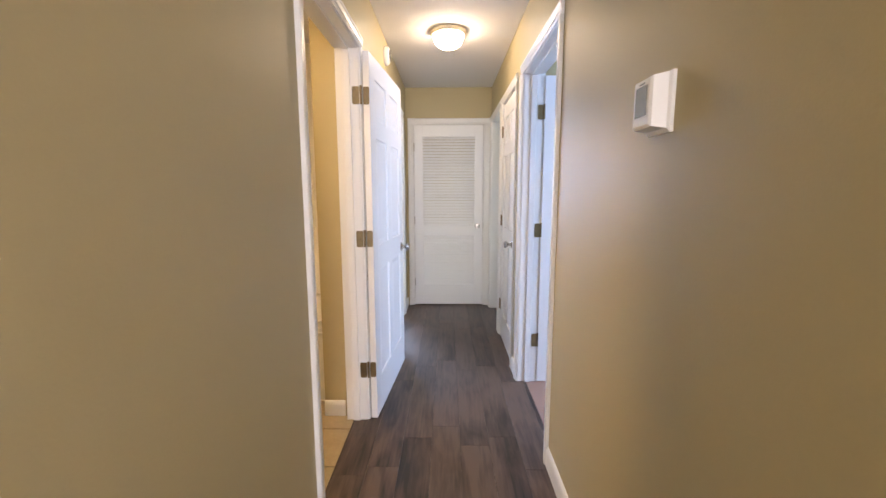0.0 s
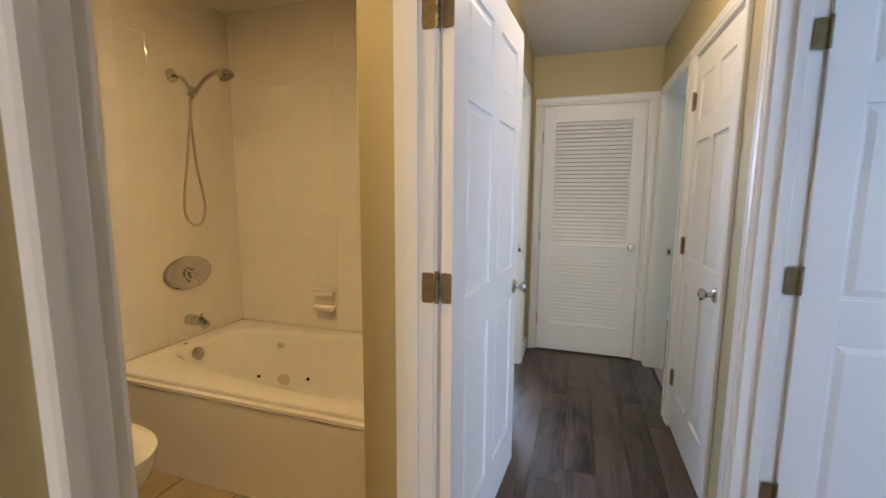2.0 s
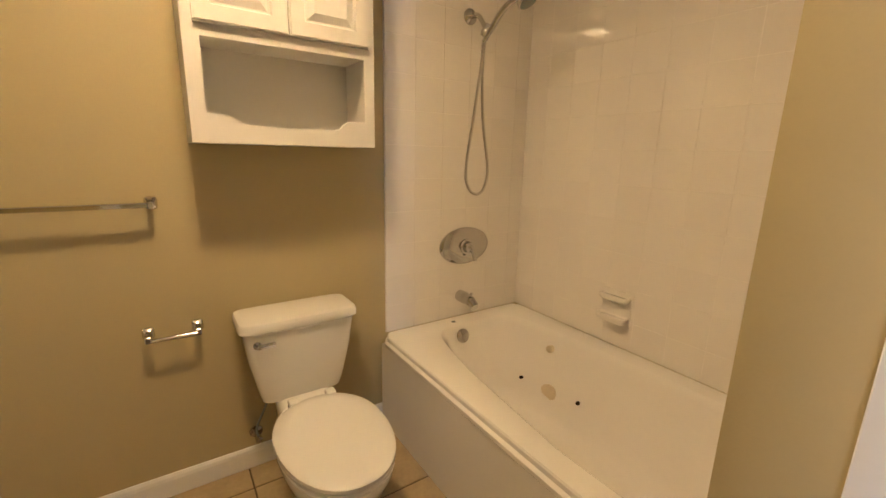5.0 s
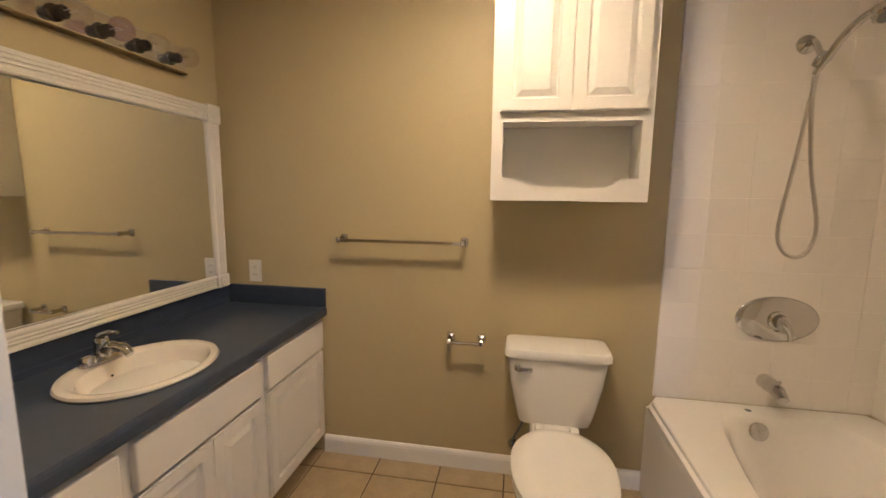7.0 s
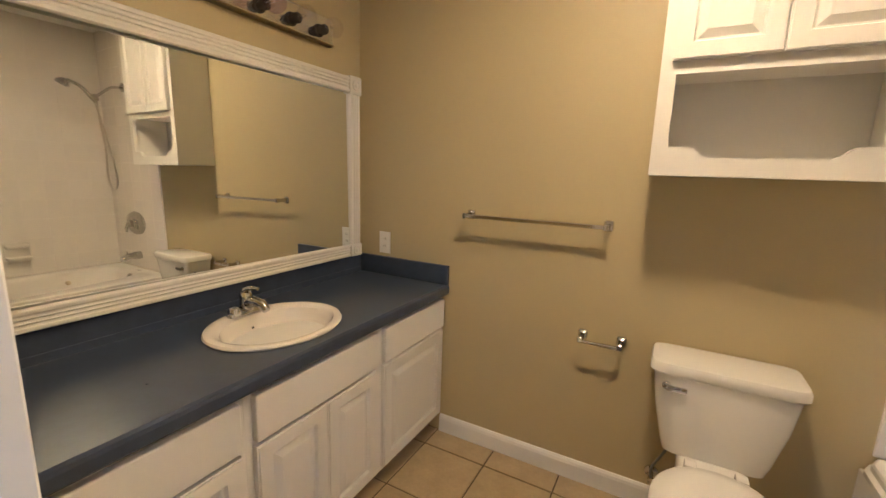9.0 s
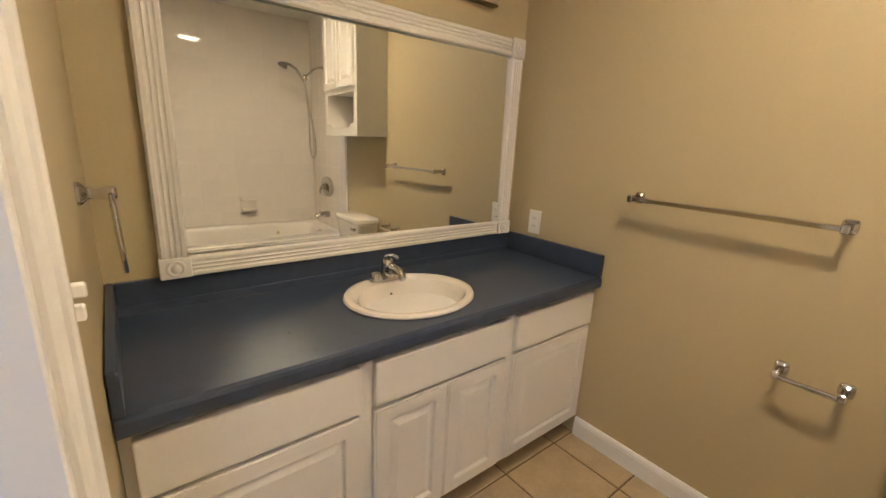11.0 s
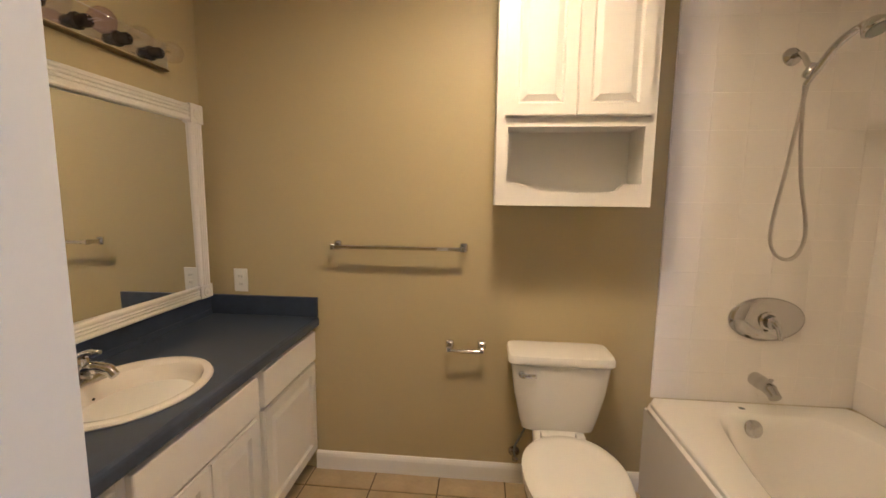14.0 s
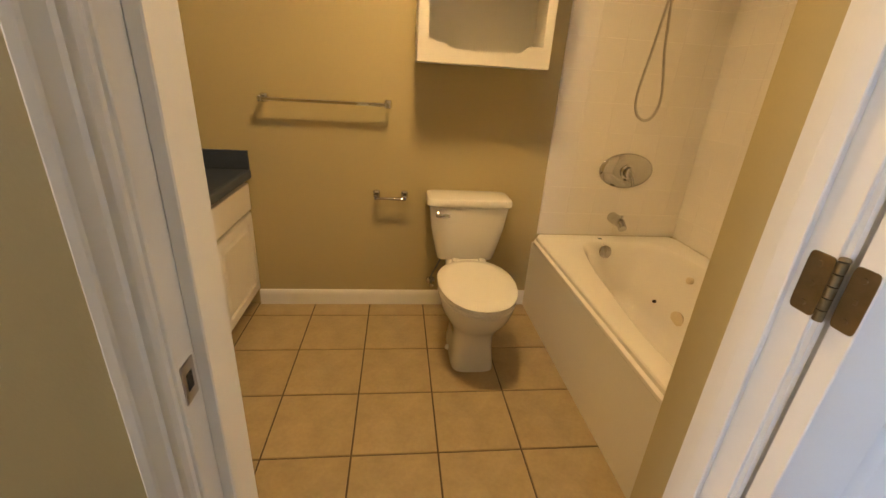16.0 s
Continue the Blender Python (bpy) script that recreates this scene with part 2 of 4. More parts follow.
def wall_along_y(name, x0, x1, y0, y1, gaps, label, mat=WALL, top=CZ):
    bm = bmesh.new()
    y = y0
    for g in sorted(gaps):
        box(bm, x0, x1, y, g[0], 0, top)
        if g[2] > 0:
            box(bm, x0, x1, g[0], g[1], 0, g[2])
        box(bm, x0, x1, g[0], g[1], g[3], top)
        y = g[1]
    box(bm, x0, x1, y, y1, 0, top)
    return structure(name, bm, mat, label, "wall")


J = 0.02
wall_along_y("wall_hall_west", BX, LX, -1.6, FY, [(D1[0] - J, D1[1] + J, 0, DT + J), (D5[0] - J, D5[1] + J, 0, DT + J)],
             "tan painted hallway wall with two doorways")
wall_along_y("wall_hall_east", RX, 0.575, -1.6, FY, [(D2[0] - J, D2[1] + J, 0, DT + J), (D3[0] - J, D3[1] + J, 0, DT + J), (D4[0] - J, D4[1] + J, 0, DT + J)],
             "tan painted hallway wall with three doorways")
structure("wall_hall_north", boxes((-0.625, -0.425, FY, FY + 0.12, 0, CZ), (0.383, 0.575, FY, FY + 0.12, 0, CZ), (-0.425, 0.383, FY, FY + 0.12, 2.06, CZ)), WALL,
          "tan painted wall above a louvred closet door", "wall")
structure("wall_closet_back", boxes((-0.625, 0.575, 5.45, 5.55, 0, CZ)), WALL, "plain wall at the back of the closet", "wall")
structure("wall_bath_west", boxes((WX - 0.12, WX, SY - 0.12, NY + 0.12, 0, CZ)), WALL, "tan painted bathroom wall behind the toilet", "wall")
structure("wall_bath_south", boxes((WX, BX, SY - 0.12, SY, 0, CZ)), WALL, "tan painted bathroom wall behind the mirror", "wall")
structure("wall_bath_north", boxes((WX, BX, NY, NY + 0.1, 0, CZ)), WALL, "painted bathroom wall above the tub tiles", "wall")
structure("wall_tub_end", boxes((-0.763, BX, 2.355, NY, 0, CZ)), WALL, "narrow tan wall at the end of the tub", "wall")
# rooms beside the hallway
wall_along_y("wall_bedroom_east", 3.5, 3.62, -0.6, 2.95, [(0.05, 1.65, 0.9, 2.1)], "plain bedroom wall with a window")
structure("wall_bedroom_south", boxes((0.575, 3.5, -0.72, -0.6, 0, CZ)), WALL, "plain bedroom wall", "wall")
structure("wall_bedroom_north", boxes((0.575, 3.5, 2.88, 2.98, 0, CZ)), WALL, "plain bedroom wall beside the closet", "wall")
structure("wall_linen_back", boxes((1.15, 1.25, 2.98, 3.85, 0, CZ)), WALL, "plain wall at the back of the linen closet", "wall")
structure("wall_far_bedroom_south", boxes((0.575, 3.5, 3.85, 3.92, 0, CZ)), GREENWALL, "pale green bedroom wall", "wall")
structure("wall_far_bedroom_north", boxes((0.575, 3.5, 6.1, 6.22, 0, CZ)), GREENWALL, "pale green bedroom wall above a white baseboard", "wall")
wall_along_y("wall_far_bedroom_east", 3.5, 3.62, 3.85, 6.22, [(4.3, 5.5, 0.9, 2.1)], "pale green bedroom wall with a window", GREENWALL)
structure("wall_far_bedroom_west", boxes((0.5755, 0.60, FY + 0.12, 6.1, 0, CZ)), GREENWALL, "pale green bedroom wall", "wall")
structure("wall_corner_room_north", boxes((-3.1, -2.35, 6.1, 6.22, 0, CZ), (-1.15, BX, 6.1, 6.22, 0, CZ), (-2.35, -1.15, 6.1, 6.22, 0, 0.9), (-2.35, -1.15, 6.1, 6.22, 2.2, CZ)), WALL, "plain wall of the corner room with a window", "wall")
structure("wall_corner_room_east", boxes((BX - 0.03, BX - 0.0005, FY + 0.12, 6.1, 0, CZ)), WALL, "plain wall of the corner room", "wall")
wall_along_y("wall_corner_room_west", -3.22, -3.1, NY + 0.1, 6.22, [], "plain corner room wall")
structure("wall_corner_room_south", boxes((-3.1, WX, NY + 0.02, NY + 0.1, 0, CZ)), WALL, "plain wall of the corner room", "wall")
# unseen room added where the hallway starts, to close it and hold the fill light
structure("wall_added_room_south", boxes((-2.2, -0.2, -3.12, -3.0, 0, CZ), (1.4, 2.2, -3.12, -3.0, 0, CZ), (-0.2, 1.4, -3.12, -3.0, 0, 0.9), (-0.2, 1.4, -3.12, -3.0, 2.15, CZ)), WALL, "unseen plain wall with an added window", "wall")
structure("wall_added_room_west", boxes((-2.32, -2.2, -3.12, -1.48, 0, CZ)), WALL, "unseen plain wall of the added room", "wall")
structure("wall_added_room_east", boxes((2.2, 2.32, -3.12, -1.48, 0, CZ)), WALL, "unseen plain wall of the added room", "wall")
structure("wall_added_room_north", boxes((-2.2, BX, -1.6, -1.48, 0, CZ), (0.575, 2.2, -1.6, -1.48, 0, CZ)), WALL, "unseen plain wall of the added room beside the hallway", "wall")
structure("ceiling", boxes((-3.3, 3.7, -3.2, 6.3, CZ, CZ + 0.1)), CEIL, "flat white painted ceiling", "ceiling")
structure("ground", boxes((-60, 60, -60, 60, -0.35, -0.25)), material("grass", (0.06, 0.09, 0.03), 0.9, vary=0.3, large=0.5, fine=30, bump=0.2), "dull green lawn around the house", "ground")


def window(name, x, y0, y1, z0, z1, label, across_x=False):
    w = thing(name, (y0 if across_x else x, x if across_x else y0, z0), label, "window", kind="structure")
    def b(u0, u1, v0, v1, w0, w1):
        return (v0, v1, u0, u1, w0, w1) if across_x else (u0, u1, v0, v1, w0, w1)
    for v0, v1, w0, w1 in ((y0, y0 + 0.05, z0, z1), (y1 - 0.05, y1, z0, z1), (y0 + 0.05, y1 - 0.05, z0, z0 + 0.05), (y0 + 0.05, y1 - 0.05, z1 - 0.05, z1), (y0 + 0.05, y1 - 0.05, (z0 + z1) / 2 - 0.02, (z0 + z1) / 2 + 0.02)):
        part("window_frame", boxes(b(x + 0.035, x + 0.085, v0, v1, w0, w1), bev=0.003), TRIM, w)
    pane = part("pane", boxes(b(x + 0.056, x + 0.062, y0 + 0.05, y1 - 0.05, z0 + 0.05, z1 - 0.05)), GLASS, w)
    pane.visible_shadow = False


window("window_1", 3.5, 0.05, 1.65, 0.9, 2.1, "white framed bedroom window in daylight")
window("window_2", 3.5, 4.3, 5.5, 0.9, 2.1, "white framed far bedroom window in daylight")
window("window_3", 6.1, -2.35, -1.15, 0.9, 2.2, "white framed corner room window in daylight", True)
# invented opening for the fill light behind the hallway start
window("added_window_4", -3.12, -0.2, 1.4, 0.9, 2.15, "unseen white framed window added for the fill light", True)

# baseboards with a rounded top
BASE = [(0, 0), (0.014, 0), (0.014, 0.07), (0.011, 0.083), (0.005, 0.092), (0, 0.094)]


def baseboard(a, b, out, label="white painted baseboard"):
    bm = bmesh.new()
    sweep(bm, [(v, u) for u, v in BASE], (*a, 0.0), (*b, 0.0), (0, 0, 1), (*out, 0))
    return structure("baseboard", bm, TRIM, label, "baseboard")


CW = 0.062
baseboard((LX, -1.6), (LX, D1[0] - CW), (1, 0))
baseboard((LX, D1[1] + CW), (LX, D5[0] - CW), (1, 0))
baseboard((LX, D5[1] + CW), (LX, FY), (1, 0))
baseboard((RX, -1.6), (RX, D2[0] - CW), (-1, 0))
baseboard((RX, D2[1] + CW), (RX, D3[0] - CW), (-1, 0))
baseboard((RX, D3[1] + CW), (RX, D4[0] - CW), (-1, 0))
baseboard((WX, 0.94), (WX, 2.53), (1, 0), "white baseboard along the bathroom wall")
baseboard((-0.763, 2.355), (BX - 0.02, 2.355), (0, -1), "short white baseboard beside the bathroom door")
baseboard((BX, 0.94), (BX, D1[0] - CW), (-1, 0), "white baseboard beside the bathroom door")
baseboard((0.6, 6.1), (3.5, 6.1), (0, -1), "white baseboard on the far bedroom wall")

# ---- door frames, casings and doors ----
CAS = [(0, 0), (0, 0.008), (0.006, 0.011), (0.016, 0.010), (0.020, 0.014), (0.040, 0.016), (0.044, 0.0185), (0.056, 0.0185), (0.060, 0.015), (0.060, 0)]


def frame_y(name, xs, gap, sides, label, bare=()):
    """A door frame in a wall that runs along y: xs are the wall's faces, sides those that carry casings; bare: (side, end) pairs without one, where another wall abuts."""
    f = thing(name, ((xs[0] + xs[1]) / 2, gap[0], 0), label, "door frame", kind="structure")
    a, b, x0, x1 = gap[0], gap[1], xs[0], xs[1]
    part("jamb", boxes((x0, x1, a - J + 0.001, a, 0, DT + J - 0.001), bev=0.0015), TRIM, f)
    part("jamb", boxes((x0, x1, b, b + J - 0.001, 0, DT + J - 0.001), bev=0.0015), TRIM, f)
    part("head_jamb", boxes((x0, x1, a, b, DT, DT + J - 0.001), bev=0.0015), TRIM, f)
    for s in sides:
        x = x0 if s < 0 else x1
        for yy, d in ((a - 0.006, -1), (b + 0.006, 1)):
            if (s, d) in bare:
                continue
            part("casing", sweep(bmesh.new(), CAS, (x, yy, 0), (x, yy, DT + 0.006), (0, d, 0), (s, 0, 0)), TRIM, f)
        part("head_casing", sweep(bmesh.new(), CAS, (x, a - 0.066, DT + 0.006), (x, b + (0.006 if (s, 1) in bare else 0.066), DT + 0.006), (0, 0, 1), (s, 0, 0)), TRIM, f)
    return f


f1 = frame_y("door_frame_1", (BX, LX), D1, (1, -1), "white moulded casing around the bathroom doorway", ((-1, 1),))
f2 = frame_y("door_frame_2", (RX, 0.575), D2, (-1, 1), "white moulded casing around the bedroom doorway")
f3 = frame_y("door_frame_3", (RX, 0.575), D3, (-1,), "white moulded casing around the linen closet door")
f4 = frame_y("door_frame_4", (RX, 0.575), D4, (-1,), "white moulded casing around the far bedroom doorway")
f5 = frame_y("door_frame_5", (BX, LX), D5, (1,), "white moulded casing around the corner room doorway")
# door stops in the frames
part("door_stop", boxes((BX - 0.004, -0.545, D1[0], D1[0] + 0.019, 0, DT), bev=0.002), TRIM, f1)
part("door_stop", boxes((-0.580, -0.545, D1[1] - 0.011, D1[1], 0, DT), bev=0.002), TRIM, f1)
part("door_stop", boxes((-0.580, -0.545, D1[0] + 0.019, D1[1] - 0.011, DT - 0.011, DT), bev=0.002), TRIM, f1)
part("door_stop", boxes((0.495, 0.532, D2[1] - 0.011, D2[1], 0, DT), bev=0.002), TRIM, f2)
part("door_stop", boxes((0.495, 0.532, D2[0], D2[0] + 0.011, 0, DT), bev=0.002), TRIM, f2)
part("door_stop", boxes((0.495, 0.532, D2[0] + 0.011, D2[1] - 0.011, DT - 0.011, DT), bev=0.002), TRIM, f2)


def strike(frame_ob, x, y, z, d):
    bm = boxes((x - 0.016, x + 0.016, y, y + d * 0.002, z - 0.03, z + 0.03), bev=0.0006)
    sp = part("strike_plate", bm, NICKEL, frame_ob, "worn nickel strike plate")
    part("latch_hole", boxes((x - 0.007, x + 0.007, y + d * 0.002, y + d * 0.0026, z - 0.013, z + 0.013)), GAP, sp)


strike(f1, -0.522, D1[0], 0.905, 1)
strike(f4, 0.553, D4[1], 0.915, -1)
strike(f5, -0.522, D5[1], 0.915, -1)


def panel_bm(u0, u1, w0, w1, faces):
    """Raised fields: each face is (v of the recess, v of the field, outward sign)."""
    bm = bmesh.new()
    for v0, v1 in faces:
        m = 0.012
        rings = []
        for inset, v in ((0.0, v0), (m, v0), (m + 0.022, v1), (m + 0.024, v1)):
            rings.append([(u0 + inset, v, w0 + inset), (u1 - inset, v, w0 + inset), (u1 - inset, v, w1 - inset), (u0 + inset, v, w1 - inset)])
        loft(bm, rings, False, True)
    return bm


def knob_parts(door, u, z, v_front, v_back, axis_swap):
    def P(uu, vv, zz):
        return (vv, uu, zz) if axis_swap else (uu, vv, zz)
    for v, s in ((v_front, 1), (v_back, -1)):
        if v is None:
            continue
        ax = (s, 0, 0) if axis_swap else (0, s, 0)
        k = part("knob", lathe(bmesh.new(), [(0.0, 0), (0.032, 0), (0.032, 0.004), (0.026, 0.009), (0.012, 0.012), (0.011, 0.03), (0.018, 0.036), (0.026, 0.044), (0.027, 0.052), (0.022, 0.060), (0.0, 0.0625)], P(u, v, z), ax, 28), NICKEL, door, "satin nickel door knob", True, True)
        part("keyhole", lathe(bmesh.new(), [(0, 0.062), (0.005, 0.0625), (0.005, 0.0635), (0, 0.0635)], P(u, v, z), ax, 12), GAP, k, "", True, True)


def six_panel_door(name, at, turn, width, height, thick, axis_swap, label, knob_u, knob_z, sides=(True, True)):
    """A door leaf in its own axes: u from the hinge (0) to the lock edge, v through the leaf, from 0 to thick."""
    d = thing(name, at, label, "door", "six-panel doors", "structure", turn)
    def S(u0, u1, z0, z1):
        return (0, thick, u0, u1, z0, z1) if axis_swap else (u0, u1, 0, thick, z0, z1)
    st, mid = 0.105 * width / 0.8, 0.095 * width / 0.8
    rails = [(0, 0.22), (0.86, 1.00), (1.60, 1.70), (height - 0.115, height)]
    bm = boxes(S(0, st, 0, height), S(width - st, width, 0, height), bev=0.0015)
    for z0, z1 in rails:
        box(bm, *S(st, width - st, z0, z1))
    c0, c1 = width / 2 - mid / 2, width / 2 + mid / 2
    for (z0, z1), (z2, z3) in zip(rails, rails[1:]):
        box(bm, *S(c0, c1, z1, z2))
    part("leaf", bm, DOOR, d, "", False, True)
    for (z0, z1), (z2, z3) in zip(rails, rails[1:]):
        for u0, u1 in ((st, c0), (c1, width - st)):
            bm = panel_bm(u0, u1, z1, z2, ((0.0095, 0.0035), (thick - 0.0095, thick - 0.0035)))
            if axis_swap:
                for v in bm.verts:
                    v.co = Vector((v.co.y, v.co.x, v.co.z))
            part("panel", bm, DOOR, d, "", False, True)
    knob_parts(d, knob_u, knob_z, thick if sides[0] else None, 0 if sides[1] else None, axis_swap)
    return d


def leaf_plate(b, z):
    """A thin plate with rounded corners."""
    if b[1] - b[0] < 0.01:
        return boxes((*b, z - 0.045, z + 0.045), bev=0.0007)
    ring = [(x, z + w) for x, w, _ in oval((b[0] + b[1]) / 2, 0, 0, (b[1] - b[0]) / 2, 0.045, 8, 32)]
    return loft(bmesh.new(), [[(x, b[2], w) for x, w in ring], [(x, b[3], w) for x, w in ring]])


def hinge(parent, pin, leaf_a, leaf_b, z, label):
    """Two flat leaves and a knuckle of five barrels."""
    h = part("hinge", leaf_plate(leaf_a, z), BRASS, parent, label)
    part("hinge_leaf", leaf_plate(leaf_b, z), BRASS, h)
    bm = bmesh.new()
    for k in range(5):
        lathe(bm, [(0.0055, 0.0005), (0.0065, 0.001), (0.0065, 0.017), (0.0055, 0.0175)], (*pin, z - 0.045 + 0.018 * k), (0, 0, 1), 12)
    lathe(bm, [(0.004, 0), (0.0075, 0.001), (0.006, 0.005), (0.001, 0.006)], (*pin, z + 0.045), (0, 0, 1), 12)
    part("hinge_knuckle", bm, BRASS, h, "", True)
    for lf in (leaf_a, leaf_b):
        for dz in (-0.03, 0, 0.03):
            cx, cy = (lf[0] + lf[1]) / 2, lf[2]
            part("screw", lathe(bmesh.new(), [(0, -0.0012), (0.004, -0.001), (0.0045, 0.0)], (cx, cy, z + dz), (0, 1, 0), 10), BRASS, h, "", True)


# bathroom door, folded back against the hallway wall
bath_door = six_panel_door("door_1", (-0.480, 2.311, 0.008), -4.8, 0.85, 2.03, 0.035, True, "white six-panel bathroom door swung fully open into the hallway", 0.775, 0.905)
# bedroom door, open into the bedroom
bed_door = six_panel_door("door_2", (0.582, 2.79, 0.008), 0, 0.80, 2.03, 0.035, False, "white six-panel bedroom door standing open into the bedroom", 0.735, 0.905)
# linen closet door, closed
linen = six_panel_door("door_3", (RX + 0.037, D3[1] - 0.004, 0.008), 180, D3[1] - D3[0] - 0.008, 2.03, 0.035, True, "white six-panel linen closet door standing closed", 0.585, 0.91, (True, False))
for z in (0.305, 1.06, 1.815):
    hinge(f1, (-0.490, 2.301), (-0.536, -0.4985, D1[1] - 0.0022, D1[1] - 0.0002), (-0.480, -0.447, 2.3078, 2.3098), z, "antique brass butt hinge on the bathroom door")
    hinge(f2, (0.578, 2.785), (0.538, 0.5735, D2[1] - 0.0135, D2[1] - 0.0112), (0.583, 0.585, 2.792, 2.823), z, "antique brass butt hinge on the bedroom door")
for z in (0.30, 1.06, 1.82):
    hinge(f3, (RX - 0.008, D3[1] - 0.002), (RX - 0.0105, RX - 0.002, D3[1] - 0.004, D3[1] - 0.0025), (RX - 0.0045, RX - 0.0025, D3[1] - 0.03, D3[1] - 0.008), z, "antique brass hinge on the closet door")

# louvred closet door at the end of the hallway
lf = thing("door_frame_6", (0, FY, 0), "white casing around the louvred closet door", "door frame", kind="structure")
part("jamb", boxes((-0.424, -0.409, FY, FY + 0.119, 0, 2.059)), TRIM, lf)
part("jamb", boxes((0.367, 0.382, FY, FY + 0.119, 0, 2.059)), TRIM, lf)
part("head_jamb", boxes((-0.409, 0.367, FY, FY + 0.119, 2.045, 2.059)), TRIM, lf)
part("casing", sweep(bmesh.new(), CAS, (-0.415, FY, 0), (-0.415, FY, 2.052), (-1, 0, 0), (0, -1, 0)), TRIM, lf)
part("casing", sweep(bmesh.new(), [(u * 1.2, v) for u, v in CAS], (0.372, FY, 0), (0.372, FY, 2.052), (1, 0, 0), (0, -1, 0)), TRIM, lf)
part("head_casing", sweep(bmesh.new(), CAS, (-0.475, FY, 2.052), (0.444, FY, 2.052), (0, 0, 1), (0, -1, 0)), TRIM, lf)
lou = thing("door_4", (-0.405, FY - 0.012, 0.012), "white louvred closet door standing closed at the hallway end", "door", kind="structure")
x0, x1, y0, y1 = -0.405, 0.363, FY - 0.014, FY + 0.021
part("frame", boxes((x0, x0 + 0.095, y0, y1, 0.012, 2.04), (x1 - 0.095, x1, y0, y1, 0.012, 2.04), (x0 + 0.095, x1 - 0.095, y0, y1, 0.012, 0.245),
                    (x0 + 0.095, x1 - 0.095, y0, y1, 0.815, 0.925), (x0 + 0.095, x1 - 0.095, y0, y1, 1.915, 2.04), bev=0.0015), DOOR, lou)
slat_bm = bmesh.new()
sweep(slat_bm, [(-0.0145, 0.003), (0.0145, 0.003), (0.016, 0), (0.0145, -0.003), (-0.0145, -0.003), (-0.016, 0)], (x0 + 0.094, 0, 0), (x1 - 0.094, 0, 0), (0, 0.40, 0.9165), (0, 0.9165, -0.40))
first = part("slat", slat_bm, DOOR, lou)
slats = [0.245 + 0.57 * (k + 0.5) / 18 for k in range(18)] + [0.925 + 0.99 * (k + 0.5) / 31 for k in range(31)]
for i, z in enumerate(slats):
    s = first if i == 0 else first.copy()
    if i:
        scene.collection.objects.link(s)
    s.matrix_basis = pose(0, y0 + 0.0135, z)
knob_bm = lathe(bmesh.new(), [(0.0, 0), (0.03, 0), (0.03, 0.004), (0.024, 0.008), (0.011, 0.011), (0.011, 0.028), (0.018, 0.034), (0.026, 0.042), (0.027, 0.05), (0.022, 0.058), (0, 0.06)], (0.303, y0, 0.925), (0, -1, 0), 28)
part("knob", knob_bm, NICKEL, lou, "satin nickel door knob", True)
part("latch_plate", boxes((0.3635, 0.3665, y0 - 0.002, y0 + 0.006, 0.895, 0.955)), NICKEL, lou)
for z in (0.28, 0.99, 1.80):
    part("hinge", lathe(bmesh.new(), [(0.005, 0), (0.006, 0.001), (0.006, 0.088), (0.005, 0.089)], (x0 - 0.002, y0 - 0.004, z - 0.045), (0, 0, 1), 10), NICKEL, lou, "small nickel hinge", True)

# ---- hallway fixtures ----
lamp = thing("ceiling_light", (-0.03, 3.17, CZ), "lit flush-mount ceiling light with glass bowl and pale brass rim", "ceiling light")
part("rim", lathe(bmesh.new(), [(0.0, 0), (0.128, 0), (0.134, 0.006), (0.134, 0.020), (0.124, 0.030), (0.112, 0.032), (0.0, 0.032)], (-0.03, 3.17, CZ - 0.0005), (0, 0, -1), 40), material("pale_brass", (0.78, 0.68, 0.50), 0.3, 1.0, bump=0.0), lamp, "pale brass rim", True)
part("bowl", lathe(bmesh.new(), [(0.110, 0.032), (0.106, 0.052), (0.092, 0.084), (0.064, 0.108), (0.03, 0.119), (0.012, 0.122), (0.0, 0.122)], (-0.03, 3.17, CZ), (0, 0, -1), 40), HALLGLOW, lamp, "glowing ribbed glass bowl", True)
part("finial", lathe(bmesh.new(), [(0, 0.122), (0.009, 0.123), (0.009, 0.13), (0.004, 0.138), (0, 0.139)], (-0.03, 3.17, CZ), (0, 0, -1), 16), NICKEL, lamp, "", True)
sm = thing("smoke_alarm", (LX, 3.28, 2.31), "round white smoke alarm mounted high on the hallway wall", "smoke alarm")
part("body", lathe(bmesh.new(), [(0, 0), (0.066, 0), (0.068, 0.006), (0.066, 0.022), (0.055, 0.034), (0.03, 0.038), (0, 0.038)], (LX, 3.28, 2.31), (1, 0, 0), 36), PLASTIC, sm, "", True)
part("vent_ring", lathe(bmesh.new(), [(0.034, 0.036), (0.041, 0.0385), (0.041, 0.0395), (0.034, 0.0395)], (LX, 3.28, 2.31), (1, 0, 0), 30), GREY, sm, "", True)
part("test_button", lathe(bmesh.new(), [(0, 0.038), (0.012, 0.038), (0.011, 0.042), (0, 0.042)], (LX, 3.28, 2.31), (1, 0, 0), 20), GREY, sm, "", True)
th = thing("thermostat", (RX, 1.0, 1.52), "white wall thermostat with a small grey display", "thermostat")
def slab(y0, y1, z0, z1, x):
    return [(x, y0, z0), (x, y1, z0), (x, y1, z1), (x, y0, z1)]


